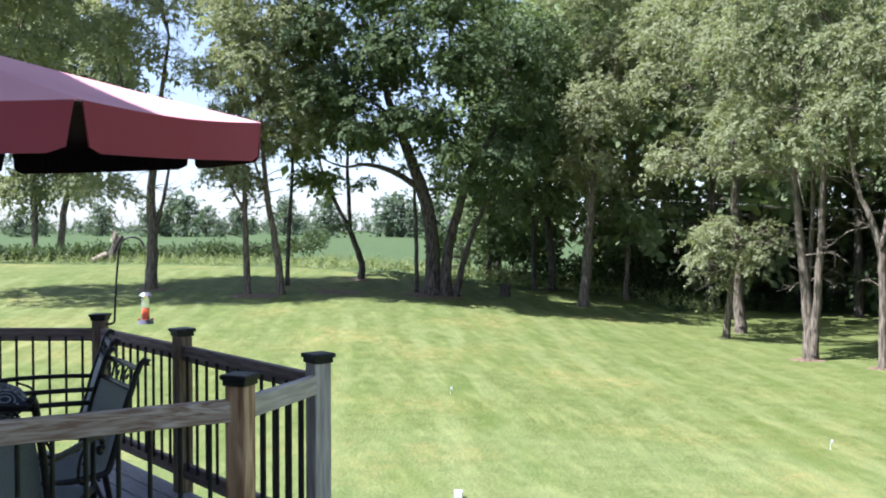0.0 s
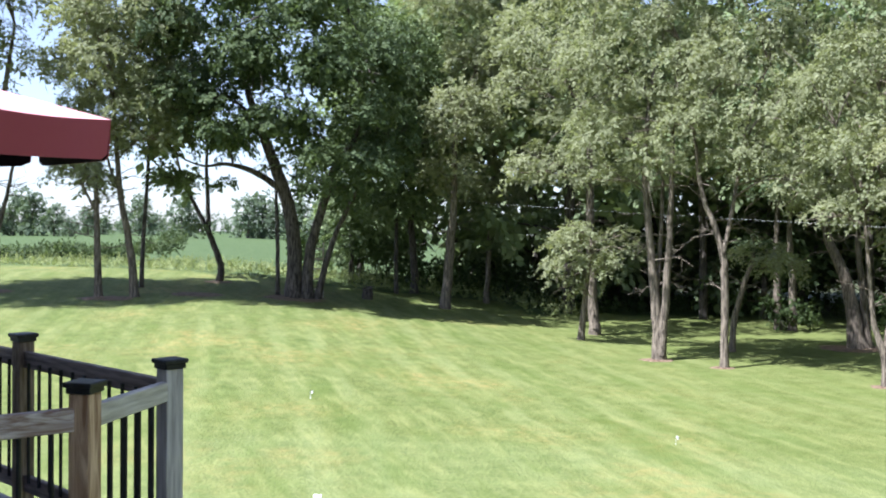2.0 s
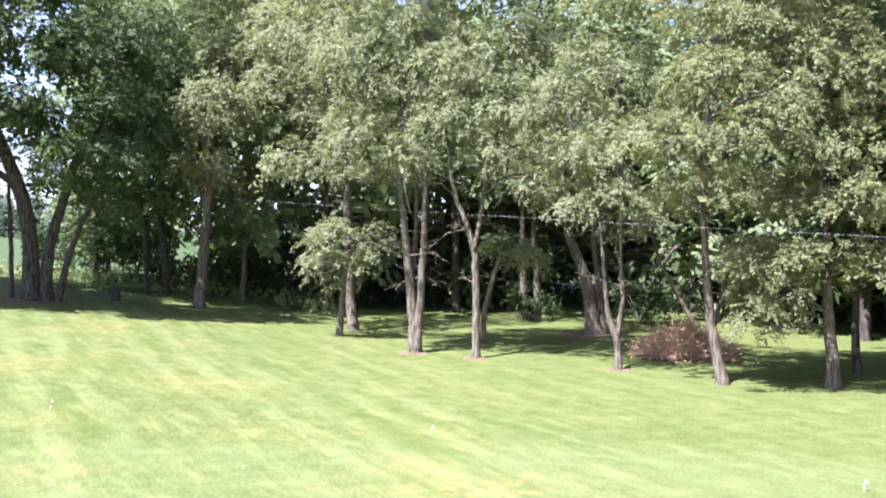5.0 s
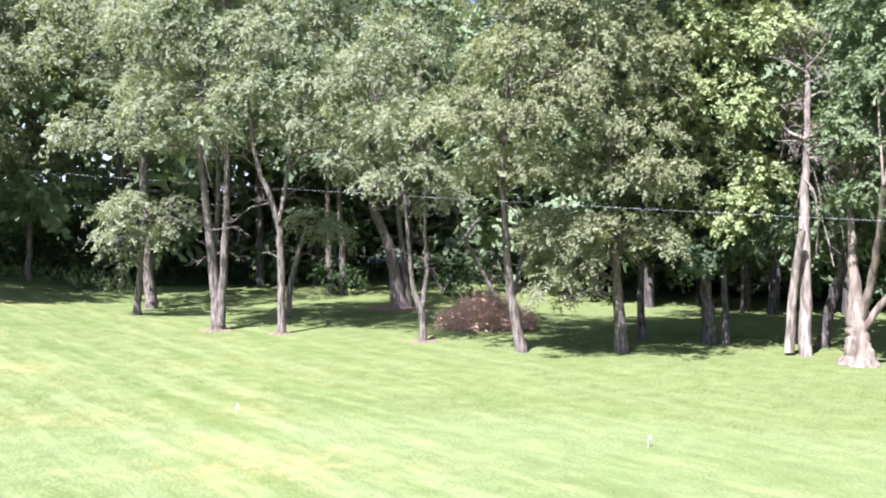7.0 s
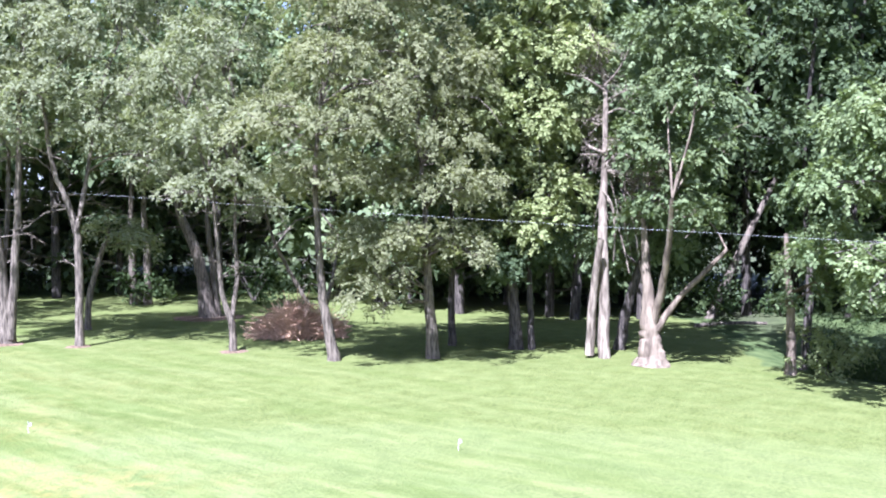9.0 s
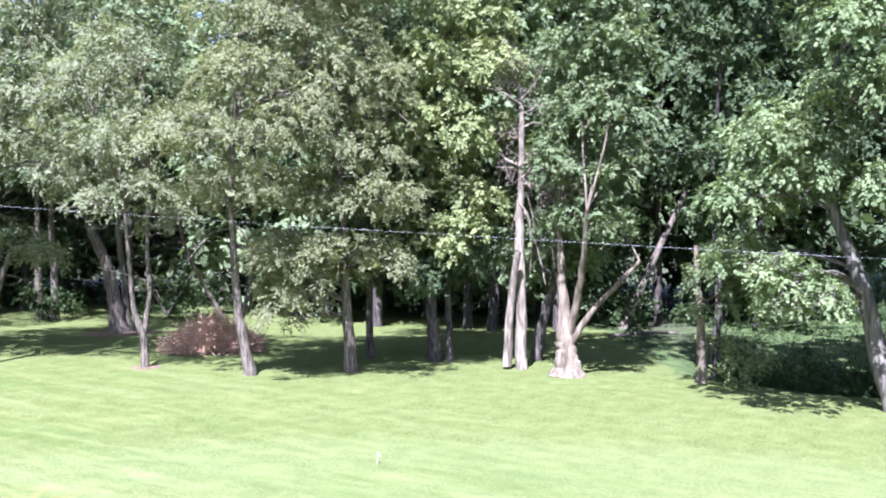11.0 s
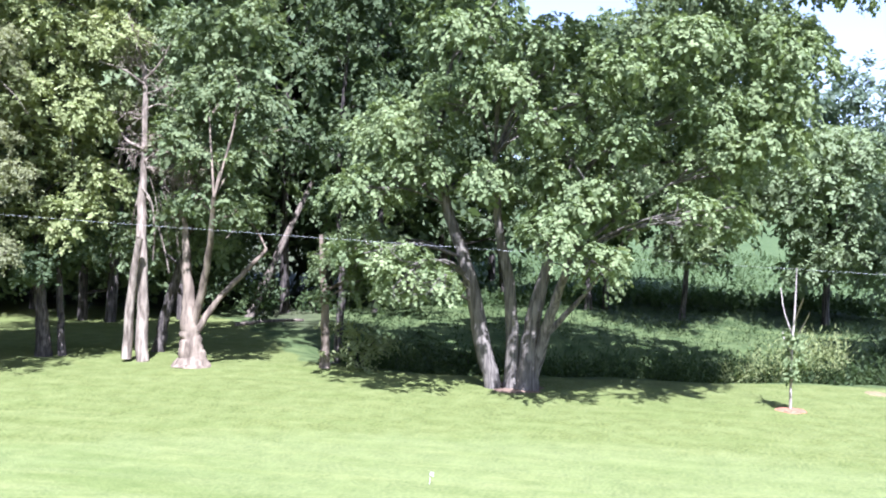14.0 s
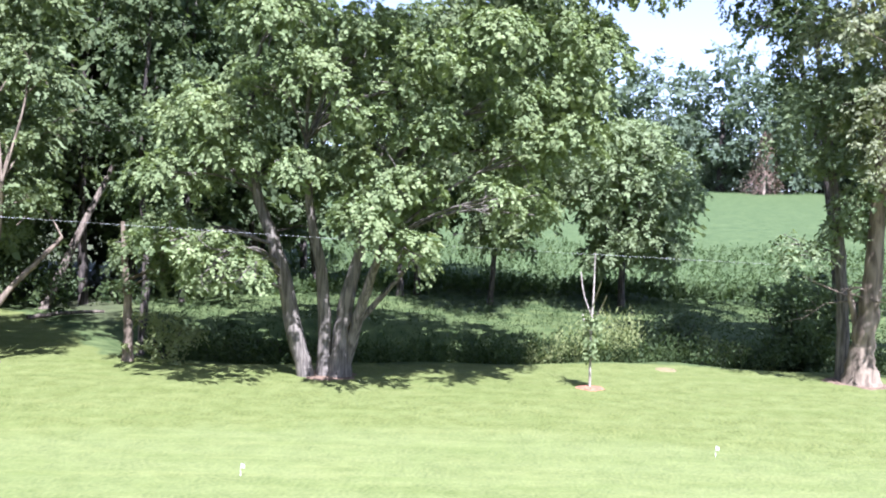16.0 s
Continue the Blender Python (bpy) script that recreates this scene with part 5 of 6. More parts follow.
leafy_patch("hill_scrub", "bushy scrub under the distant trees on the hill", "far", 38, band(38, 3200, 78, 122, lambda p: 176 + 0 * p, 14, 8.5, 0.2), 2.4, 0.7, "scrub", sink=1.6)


# ---- deck ----
DECK = 2.75
WOOD = surface("weathered_cedar", (0.14, 0.098, 0.070), (0.36, 0.27, 0.195), 5, 0.8, 0, 0.4, (12, 12, 1.2), 1.5)
RAILWOOD = surface("weathered_rail", (0.27, 0.175, 0.135), (0.76, 0.67, 0.62), 3.0, 0.8, 0, 0.5, (1.0, 10, 10), 2.5, twist=2.2)
# inner rails: brown wood with the shade on their faces put into the colour
SHADERAIL = surface("shaded_brown_rail", (0.15, 0.115, 0.105), (0.35, 0.28, 0.255), 4, 0.75, 0, 0.4, (1.2, 12, 12), 1.5)
# short outer bay and corner post: grey wood paled to carry the light there
LITRAIL = surface("lit_grey_rail", (0.42, 0.38, 0.335), (0.72, 0.67, 0.61), 4, 0.8, 0, 0.4, (1.2, 12, 12), 1.5)
LITPOST = surface("lit_grey_post", (0.36, 0.33, 0.31), (0.64, 0.60, 0.56), 4, 0.8, 0, 0.4, (12, 12, 1.2), 1.5)
HONEY = surface("honey_cedar_post", (0.26, 0.14, 0.078), (0.76, 0.55, 0.37), 2.8, 0.75, 0, 0.4, (9, 9, 0.9), 2.0, twist=1.6)
GREYWOOD = surface("grey_deck_boards", (0.25, 0.245, 0.25), (0.42, 0.41, 0.41), 6, 0.85, 0, 0.4, (1.0, 14, 14), 1.2, per_object=0.25)
BLACK = surface("black_powder_coat", (0.012, 0.012, 0.013), (0.03, 0.03, 0.032), 30, 0.45, 0.0, 0.05)
POSTS = [(-0.82, 3.77), (-0.59, 4.41), (-1.55, 5.55), (-2.40, 6.54), (-4.25, 6.56), (-5.45, 5.40), (-5.40, 2.95), (-4.28, 1.77)]


def frame_along(a, b, z):
    """Local axes on the way from a to b: x along, y across, z up."""
    d = Vector((b[0] - a[0], b[1] - a[1], 0))
    return Matrix.Translation((a[0], a[1], z)) @ Matrix.Rotation(math.atan2(d.y, d.x), 4, "Z"), d.length


def railing():
    rail = new("deck_railing")
    rail.matrix_world = Matrix.Translation((0, 0, 0))
    tagged(rail, "weathered wooden deck railing with black metal balusters", "railing")
    n = len(POSTS)
    for k, a in enumerate(POSTS):
        b, z = POSTS[(k + 1) % n], DECK
        m, length = frame_along(a, b, z)
        p = part("post", boxed(-0.0445, -0.0445, -0.25, 0.0445, 0.0445, 0.93, 0.004), (HONEY, LITPOST, WOOD)[min(k, 2)], rail)
        p.matrix_local = m
        bm = bmesh.new()
        box(bm, -0.052, -0.052, 0.93, 0.052, 0.052, 0.955, 0.003)
        box(bm, -0.061, -0.061, 0.9545, 0.061, 0.061, 0.975, 0.004)
        part("post_cap", bm, BLACK, p, "black metal post cap")
        if k == 0:
            continue
        for name, z0, z1 in (("top_rail", 0.785, 0.875), ("bottom_rail", 0.09, 0.18)):
            r = part(name, boxed(0.045, -0.019, z0, length - 0.045, 0.019, z1, 0.004), RAILWOOD if k == 7 else SHADERAIL, rail)
            r.matrix_local = m
        count = max(2, int(length / 0.115))
        for i in range(1, count):
            s = part("baluster", rounded_bar(length * i / count, 0.026, 0.15, 0.82), BLACK, rail)
            s.matrix_local = m
    # short bay from the near post to the outer corner
    m, length = frame_along(POSTS[0], POSTS[1], DECK)
    for name, z0, z1 in (("top_rail", 0.785, 0.875), ("bottom_rail", 0.09, 0.18)):
        r = part(name, boxed(0.045, -0.019, z0, length - 0.045, 0.019, z1, 0.004), LITRAIL, rail)
        r.matrix_local = m
    for i in range(1, 6):
        s = part("baluster", rounded_bar(length * i / 6, 0.026, 0.15, 0.82), BLACK, rail)
        s.matrix_local = m
    return rail


def boxed(x0, y0, z0, x1, y1, z1, bevel=0.0):
    bm = bmesh.new()
    box(bm, x0, y0, z0, x1, y1, z1, bevel)
    return bm


def rounded_bar(x, y, z0, z1, r=0.0095):
    bm = bmesh.new()
    made = bmesh.ops.create_cone(bm, cap_ends=True, segments=8, radius1=r, radius2=r, depth=z1 - z0)["verts"]
    bmesh.ops.translate(bm, verts=made, vec=(x, y, (z0 + z1) / 2))
    return bm


railing()


def deck_floor():
    deck = tagged(new("deck"), "raised deck of weathered grey boards", "deck", kind="structure")
    way = Vector((POSTS[3][0] - POSTS[2][0], POSTS[3][1] - POSTS[2][1])).normalized()
    side = Vector((-way.y, way.x))
    poly = [Vector(p) for p in POSTS]
    centre = sum(poly, Vector((0, 0))) / len(poly)
    poly = [p + (p - centre).normalized() * 0.06 for p in poly]
    step, k = 0.145, -40
    for k in range(-40, 41):
        cuts = []
        for off in (k * step - 0.068, k * step + 0.068):
            o = centre + side * off
            hits = []
            for a, b in zip(poly, poly[1:] + poly[:1]):
                da, db = (a - o).dot(side), (b - o).dot(side)
                if da * db < 0:
                    hits.append((a + (b - a) * (da / (da - db)) - o).dot(way))
            if len(hits) == 2:
                cuts.append((min(hits), max(hits)))
        if len(cuts) < 2:
            continue
        s0, s1 = max(c[0] for c in cuts), min(c[1] for c in cuts)
        board = part("plank", boxed(s0, -0.068, -0.032, s1, 0.068, 0.0, 0.004), GREYWOOD, deck)
        o = centre + side * (k * step)
        board.matrix_local = Matrix.Translation((o.x, o.y, DECK)) @ Matrix.Rotation(math.atan2(way.y, way.x), 4, "Z")
    for a, b in zip(poly, poly[1:] + poly[:1]):
        m, length = frame_along(a, b, DECK)
        j = part("rim_joist", boxed(0, 0.0, -0.27, length, 0.04, -0.036, 0.004), WOOD, deck)
        j.matrix_local = m
    for p in (POSTS[1], POSTS[3], POSTS[4], POSTS[6]):
        q = part("support_post", boxed(-0.07, -0.07, land(*p) - 0.1 - DECK, 0.07, 0.07, -0.27, 0.005), WOOD, deck)
        q.matrix_local = Matrix.Translation((centre.x + (p[0] - centre.x) * 0.97, centre.y + (p[1] - centre.y) * 0.97, DECK))


deck_floor()

# the house behind the camera
SIDING = surface("pale_siding", (0.62, 0.60, 0.56), (0.74, 0.72, 0.68), 4, 0.7, 0, 0.15, (1, 1, 10))
tagged(part("wall_house", boxed(-9.0, -2.3, -0.2, 0.9, -2.0, 8.7, 0.01), SIDING), "plain pale siding wall of the house", "wall", kind="structure")
tagged(part("wall_house_wing", boxed(-9.0, -2.0, -0.2, -6.6, 6.4, 8.7, 0.01), SIDING), "plain pale siding wall of the house wing", "wall", kind="structure")
tagged(part("porch_floor", boxed(-6.1, -2.0, 2.6, 0.9, 1.2, 2.75, 0.01), GREYWOOD), "plain grey boarded porch floor by the house", "floor", kind="structure")


def house_roof():
    """The flat underside and slanting eave of the roof over the house."""
    bm = bmesh.new()
    line = [(0.9, -2.9), (-0.16, -2.9), (-6.72, 7.4), (-9.6, 7.4), (-9.6, -2.9)]
    low = [bm.verts.new((x, y, 8.71)) for x, y in line]
    high = [bm.verts.new((x, y, 8.93)) for x, y in line]
    bm.faces.new(low)
    bm.faces.new(high[::-1])
    for k in range(5):
        bm.faces.new((low[k], high[k], high[(k + 1) % 5], low[(k + 1) % 5]))
    tagged(part("roof_house", bm, SIDING), "plain pale roof overhang of the house", "roof", kind="structure")


house_roof()

# ---- umbrella ----
def canvas_material(name, dark, light):
    m, n, l, p = nodes_of(name)
    weave = noise_node(n, l, 180, 2.0)
    fade = noise_node(n, l, 1.3, 4.0)
    c = mixed(n, l, ramp_fac(n, l, fade), dark, light)
    c = mixed(n, l, math_node(n, l, "MULTIPLY", weave, 0.25), c, tuple(min(1.0, 1.25 * v) for v in light))
    l.new(c, p.inputs["Base Color"])
    p.inputs["Roughness"].default_value = 0.62
    p.inputs["Specular IOR Level"].default_value = 0.28
    bumped(n, l, p, weave, 0.2, 0.003)
    return m


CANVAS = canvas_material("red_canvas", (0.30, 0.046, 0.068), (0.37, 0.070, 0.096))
# top panels: faded canvas, paled further to carry the direct sun
FADED_LIT = canvas_material("faded_sunlit_red_canvas", (0.52, 0.22, 0.235), (0.62, 0.31, 0.325))
# near-black inner faces: the shade under the canopy put into the colour
SHADED_INSIDE = surface("shaded_canvas_inside", (0.018, 0.010, 0.016), (0.04, 0.02, 0.03), 60, 0.9, 0, 0.1, spec=0.1)


def cloth(name, rows, inward, parent, stuff):
    """A sheet of canvas from a grid of points, its inner side coloured dark for shade."""
    bm = bmesh.new()
    out = [[bm.verts.new(p) for p in r] for r in rows]
    ins = [[bm.verts.new(p + inward) for p in r] for r in rows]
    m, n = len(rows), len(rows[0])
    for i in range(m - 1):
        for j in range(n - 1):
            bm.faces.new((out[i][j], out[i + 1][j], out[i + 1][j + 1], out[i][j + 1]))
            bm.faces.new((ins[i][j], ins[i][j + 1], ins[i + 1][j + 1], ins[i + 1][j])).material_index = 1
    for i in range(m - 1):
        for j in (0, n - 1):
            bm.faces.new((out[i][j], out[i + 1][j], ins[i + 1][j], ins[i][j]))
    for j in range(n - 1):
        for i in (0, m - 1):
            bm.faces.new((out[i][j], out[i][j + 1], ins[i][j + 1], ins[i][j]))
    ob = part(name, bm, stuff, parent)
    ob.data.materials.append(SHADED_INSIDE)
    return ob


def umbrella():
    cx, cy, reach, turn, rim, drop = -2.46, 4.066, 1.649, 0.108, 4.3 + 0.451, 0.172
    u = tagged(new("patio_umbrella"), "faded red canvas patio umbrella with hanging valance", "umbrella")
    u.matrix_world = Matrix.Translation((cx, cy, DECK))
    apex = rim - DECK + 0.47
    tilt = (0.019, 0.046)

    def corner(a, r, lift=0.0):
        x, y = r * math.cos(a), r * math.sin(a)
        s = r / reach
        return Vector((x, y, apex + (rim - DECK - apex) * s ** 0.93 + tilt[0] * x + tilt[1] * y + lift))

    for k in range(8):
        a0, a1 = turn + k * math.pi / 4, turn + (k + 1) * math.pi / 4
        rows = []
        for i in range(9):
            s = reach * (0.05 + 0.95 * i / 8)
            p0, p1 = corner(a0, s), corner(a1, s)
            rows.append([p0.lerp(p1, j / 8) - Vector((0, 0, 0.022 * math.sin(math.pi * j / 8) * (i / 8))) for j in range(9)])
        cloth("canopy_panel", rows, Vector((0, 0, -0.006)), u, FADED_LIT)
        # hanging flap with rounded lower corners
        p0, p1 = corner(a0, reach), corner(a1, reach)
        outward = Vector((math.cos((a0 + a1) / 2), math.sin((a0 + a1) / 2), 0))
        rows = [[], [], [], []]
        for j in range(17):
            w = 0.012 + 0.976 * j / 16
            q = p0.lerp(p1, w)
            q.z -= 0.022 * math.sin(math.pi * w) + 0.002
            edge = min(w, 1 - w)
            fall = drop * (1 - 0.10 * math.sin(math.pi * w)) * (0.80 + 0.20 * min(1, edge / 0.07) ** 0.5)
            inset = 0.03 * max(0.0, 1 - edge / 0.10)
            way = (p1 - p0).normalized() * (inset if w < 0.5 else -inset)
            for i in range(4):
                f = i / 3
                rows[i].append(q + Vector((0, 0, -fall * f)) + way * f + outward * (0.004 + 0.006 * f * math.sin(9 * w + k)))
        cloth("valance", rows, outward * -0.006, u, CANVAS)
        hub = Vector((0, 0, apex - 0.06))
        tube("rib", [hub, corner(a0, reach * 0.5, -0.025), corner(a0, reach * 0.985, -0.02)], 0.008, BLACK, u, "dark metal rib")
        tube("strut", [Vector((0, 0, apex - 0.55)), corner(a0, reach * 0.52, -0.03)], 0.006, BLACK, u)
    tube("pole", [(0, 0, 0.05), (0, 0, 1.0), (0, 0, apex + 0.03)], 0.019, BLACK, u, "dark metal pole", 12)
    bm = bmesh.new()
    bmesh.ops.create_uvsphere(bm, u_segments=10, v_segments=6, radius=0.035)
    bmesh.ops.translate(bm, verts=bm.verts[:], vec=(0, 0, apex + 0.04))
    part("finial", bm, BLACK, u, smooth=True)
    bm = bmesh.new()
    bmesh.ops.create_cone(bm, cap_ends=True, segments=24, radius1=0.24, radius2=0.20, depth=0.07)
    bmesh.ops.translate(bm, verts=bm.verts[:], vec=(0, 0, 0.035))
    part("base", bm, BLACK, u, "heavy dark base")


umbrella()
SLING = surface("grey_green_sling_fabric", (0.40, 0.44, 0.46), (0.52, 0.56, 0.58), 120, 0.7, 0, 0.2)


def patio_chair():
    """A sling chair: cast black frame with scrolls, grey fabric."""
    c = tagged(new("patio_chair"), "black cast metal patio chair with grey sling seat", "chair", "chairs round the patio table")
    half = 0.27
    bm = bmesh.new()
    prof = smooth_line([(0.24, 0.43), (0.0, 0.40), (-0.22, 0.41), (-0.27, 0.46), (-0.33, 0.68), (-0.37, 0.80)], 4)
    rows = [[bm.verts.new((w, y, z)) for w in np.linspace(-half + 0.02, half - 0.02, 5)] for y, z in prof]
    for a, b in zip(rows, rows[1:]):
        for j in range(4):
            bm.faces.new((a[j], a[j + 1], b[j + 1], b[j]))
    bmesh.ops.solidify(bm, geom=bm.faces[:], thickness=0.008)
    part("sling", bm, SLING, c, "pale grey-green woven sling", True)
    for s in (-half, half):
        tube("side_rail", [(s, y, z) for y, z in prof] + [(s, -0.395, 0.875), (s, -0.412, 0.915), (s, -0.432, 0.932), (s, -0.450, 0.925), (s, -0.448, 0.905)], 0.016, BLACK, c)
        tube("front_leg", [(s, 0.22, 0.42), (s, 0.25, 0.2), (s, 0.27, 0.0)], [0.015, 0.014, 0.012], BLACK, c)
        tube("back_leg", [(s, -0.24, 0.42), (s, -0.28, 0.2), (s, -0.36, 0.0)], [0.015, 0.014, 0.012], BLACK, c)
        tube("armrest", smooth_line([(s, -0.31, 0.66), (s * 1.08, -0.1, 0.665), (s * 1.1, 0.14, 0.66), (s * 1.1, 0.24, 0.64), (s * 1.1, 0.27, 0.60), (s * 1.1, 0.24, 0.575), (s * 1.1, 0.21, 0.60)], 4), 0.014, BLACK, c)
        tube("arm_support", smooth_line([(s * 1.08, 0.16, 0.65), (s * 1.04, 0.19, 0.55), (s, 0.22, 0.43)], 3), 0.011, BLACK, c)
        tube("scroll", smooth_line([(s * 1.06, 0.10, 0.64), (s * 1.06, 0.02, 0.60), (s * 1.05, 0.0, 0.53), (s * 1.05, 0.06, 0.50), (s * 1.05, 0.10, 0.54), (s * 1.05, 0.06, 0.57)], 4), 0.007, BLACK, c)
    tube("back_bar", [(-half, -0.402, 0.892), (0, -0.405, 0.897), (half, -0.402, 0.892)], 0.013, BLACK, c)
    tube("back_crossbar", [(-half, -0.370, 0.80), (0, -0.370, 0.80), (half, -0.370, 0.80)], 0.013, BLACK, c)
    for s in (-0.15, 0.0, 0.15):
        tube("back_scroll", smooth_line([(s - 0.07, -0.375, 0.815), (s - 0.04, -0.395, 0.875), (s + 0.03, -0.398, 0.88), (s + 0.055, -0.388, 0.848), (s + 0.01, -0.382, 0.832), (s - 0.01, -0.386, 0.855)], 4), 0.006, BLACK, c)
    tube("front_bar", [(-half, 0.23, 0.40), (0, 0.23, 0.40), (half, 0.23, 0.40)], 0.012, BLACK, c)
    tube("stretcher", [(-half, -0.28, 0.2), (0, -0.28, 0.2), (half, -0.28, 0.2)], 0.010, BLACK, c)
    return c


CHAIR = patio_chair()
CHAIR.matrix_world = pose(-1.94, 4.45, DECK, 0, 0, 125)
for x, y, turn in ((-2.36, 5.39, 113), (-1.80, 3.86, 2), (-2.98, 5.2, -80)):
    copy_thing(CHAIR, pose(x, y, DECK, 0, 0, turn))


def patio_table(x, y):
    t = tagged(new("patio_table"), "round dark metal patio table with the umbrella pole through it", "table")
    t.matrix_world = Matrix.Translation((x, y, DECK))
    bm = bmesh.new()
    inner, outer = [], []
    for k in range(32):
        a = k * math.pi / 16
        for ring, r in ((inner, 0.035), (outer, 0.52)):
            ring.append([bm.verts.new((r * math.cos(a), r * math.sin(a), z)) for z in (0.695, 0.72)])
    for k in range(32):
        i, o, i2, o2 = inner[k], outer[k], inner[(k + 1) % 32], outer[(k + 1) % 32]
        for q in ((i[1], o[1], o2[1], i2[1]), (i[0], i2[0], o2[0], o[0]), (o[0], o2[0], o2[1], o[1]), (i[0], i[1], i2[1], i2[0])):
            bm.faces.new(q)
    part("tabletop", bm, BLACK, t)
    for k in range(4):
        a = math.pi / 4 + k * math.pi / 2
        tube("leg", smooth_line([(0.30 * math.cos(a), 0.30 * math.sin(a), 0.70), (0.22 * math.cos(a), 0.22 * math.sin(a), 0.4), (0.38 * math.cos(a), 0.38 * math.sin(a), 0.0)], 4), 0.016, BLACK, t)
    return t


patio_table(-2.46, 4.066)


def patterned_cloth():
    m, n, l, p = nodes_of("blue_scroll_print")
    tc, vo = n.new("ShaderNodeTexCoord"), n.new("ShaderNodeTexVoronoi")
    vo.inputs["Scale"].default_value = 14
    l.new(tc.outputs["Object"], vo.inputs["Vector"])
    rings = math_node(n, l, "SINE", math_node(n, l, "MULTIPLY", vo.outputs["Distance"], 22))
    l.new(mixed(n, l, ramp_fac(n, l, rings, 0.35, 0.6), (0.03, 0.035, 0.06), (0.35, 0.36, 0.38)), p.inputs["Base Color"])
    p.inputs["Roughness"].default_value = 0.85
    return m


def cushion(x, y, z, turn):
    bm = bmesh.new()
    vs = box(bm, -0.23, -0.22, 0.0, 0.23, 0.22, 0.11)
    bmesh.ops.subdivide_edges(bm, edges=bm.edges[:], cuts=5, use_grid_fill=True)
    for v in bm.verts:
        e = max(abs(v.co.x) / 0.23, abs(v.co.y) / 0.22)
        v.co.z = 0.055 + (v.co.z - 0.055) * (1.25 - 0.95 * e**4)
    c = part("seat_cushion", bm, patterned_cloth(), None, "", True)
    c.matrix_world = pose(x, y, z, 0, 0, turn)
    return tagged(c, "dark blue patterned cushion lying on the patio table", "cushion")


cushion(-2.14, 4.22, DECK + 0.722, 30)

# ---- hummingbird feeder on a hook ----
GLASS = bpy.data.materials.new("feeder_glass")
GLASS.use_nodes = True
gp = GLASS.node_tree.nodes["Principled BSDF"]
gp.inputs["Transmission Weight"].default_value, gp.inputs["Roughness"].default_value, gp.inputs["IOR"].default_value = 0.9, 0.05, 1.2
gp.inputs["Base Color"].default_value = (0.9, 0.95, 1.0, 1)
NECTAR = surface("red_nectar", (0.75, 0.10, 0.02), (0.9, 0.2, 0.04), 8, 0.2, 0, 0)
TRAY = surface("grey_plastic", (0.12, 0.12, 0.14), (0.22, 0.22, 0.25), 12, 0.35, 0, 0.05)


def disc(r1, r2, z0, z1, seg=20):
    bm = bmesh.new()
    made = bmesh.ops.create_cone(bm, cap_ends=True, segments=seg, radius1=r1, radius2=r2, depth=z1 - z0)["verts"]
    bmesh.ops.translate(bm, verts=made, vec=(0, 0, (z0 + z1) / 2))
    return bm


def feeder(x, y, z):
    """z: the hanging point."""
    fd = tagged(new("hummingbird_feeder"), "clear hummingbird feeder with red nectar, hanging from a hook", "bird feeder")
    fd.matrix_world = Matrix.Translation((x, y, z))
    part("jar", disc(0.027, 0.027, -0.195, -0.03), GLASS, fd, "clear plastic jar", True)
    part("nectar", disc(0.0235, 0.0235, -0.192, -0.115), NECTAR, fd, "red-orange nectar", True)
    part("lid", disc(0.046, 0.030, -0.030, -0.008), TRAY, fd, "blue-grey lid")
    part("tray", disc(0.056, 0.048, -0.225, -0.196), TRAY, fd, "round dark feeding tray")
    for k in range(4):
        a = k * math.pi / 2 + 0.4
        q = part("perch", disc(0.009, 0.012, -0.197, -0.187, 8), NECTAR, fd)
        q.matrix_local = Matrix.Translation((0.045 * math.cos(a), 0.045 * math.sin(a), 0))
    tube("hanger", [(0, 0, 0.0), (0, 0, 0.02), (0, 0, 0.045)], 0.002, BLACK, fd)
    return fd


def shepherd_hook(x, y):
    h = tagged(new("shepherd_hook"), "black iron shepherd hook fixed to the deck post", "hook")
    h.matrix_world = Matrix.Translation((x, y, DECK))
    tube("rod", smooth_line([(-0.075, 0.01, 0.90), (-0.03, 0, 0.905), (-0.005, 0, 0.92), (0.0, 0, 0.97), (0.012, 0, 1.2), (0.032, 0, 1.42)], 4), 0.008, BLACK, h)
    tube("crook", smooth_line([(0.032, 0, 1.415), (0.045, 0, 1.46), (0.08, 0, 1.50), (0.14, 0, 1.51), (0.185, 0, 1.485), (0.21, 0, 1.44)], 4), 0.007, BLACK, h)
    tube("hanging_wire", [(0.21, 0, 1.44), (0.212, 0, 1.3), (0.215, 0, 1.17)], 0.0012, BLACK, h, sides=5)
    return h


# ---- small things out on the lawn ----
WHITE = surface("white_plastic", (0.70, 0.70, 0.68), (0.82, 0.82, 0.80), 20, 0.5, 0, 0.05)
WIRE = surface("grey_cable", (0.34, 0.34, 0.33), (0.46, 0.46, 0.44), 10, 0.6, 0.0, 0.05)
MULCH = surface("red_wood_mulch", (0.15, 0.065, 0.035), (0.36, 0.18, 0.10), 18, 0.95, 0, 1.0)
BRUSH = surface("dry_red_brown_brush", (0.36, 0.22, 0.13), (0.70, 0.49, 0.33), 9, 0.95, 0, 0.6)
TAN = surface("dry_tan_earth", (0.12, 0.10, 0.045), (0.24, 0.19, 0.095), 9, 0.95, 0, 0.5)
DIRT = surface("bare_brown_dirt", (0.08, 0.052, 0.032), (0.22, 0.155, 0.10), 7, 0.95, 0, 0.7)


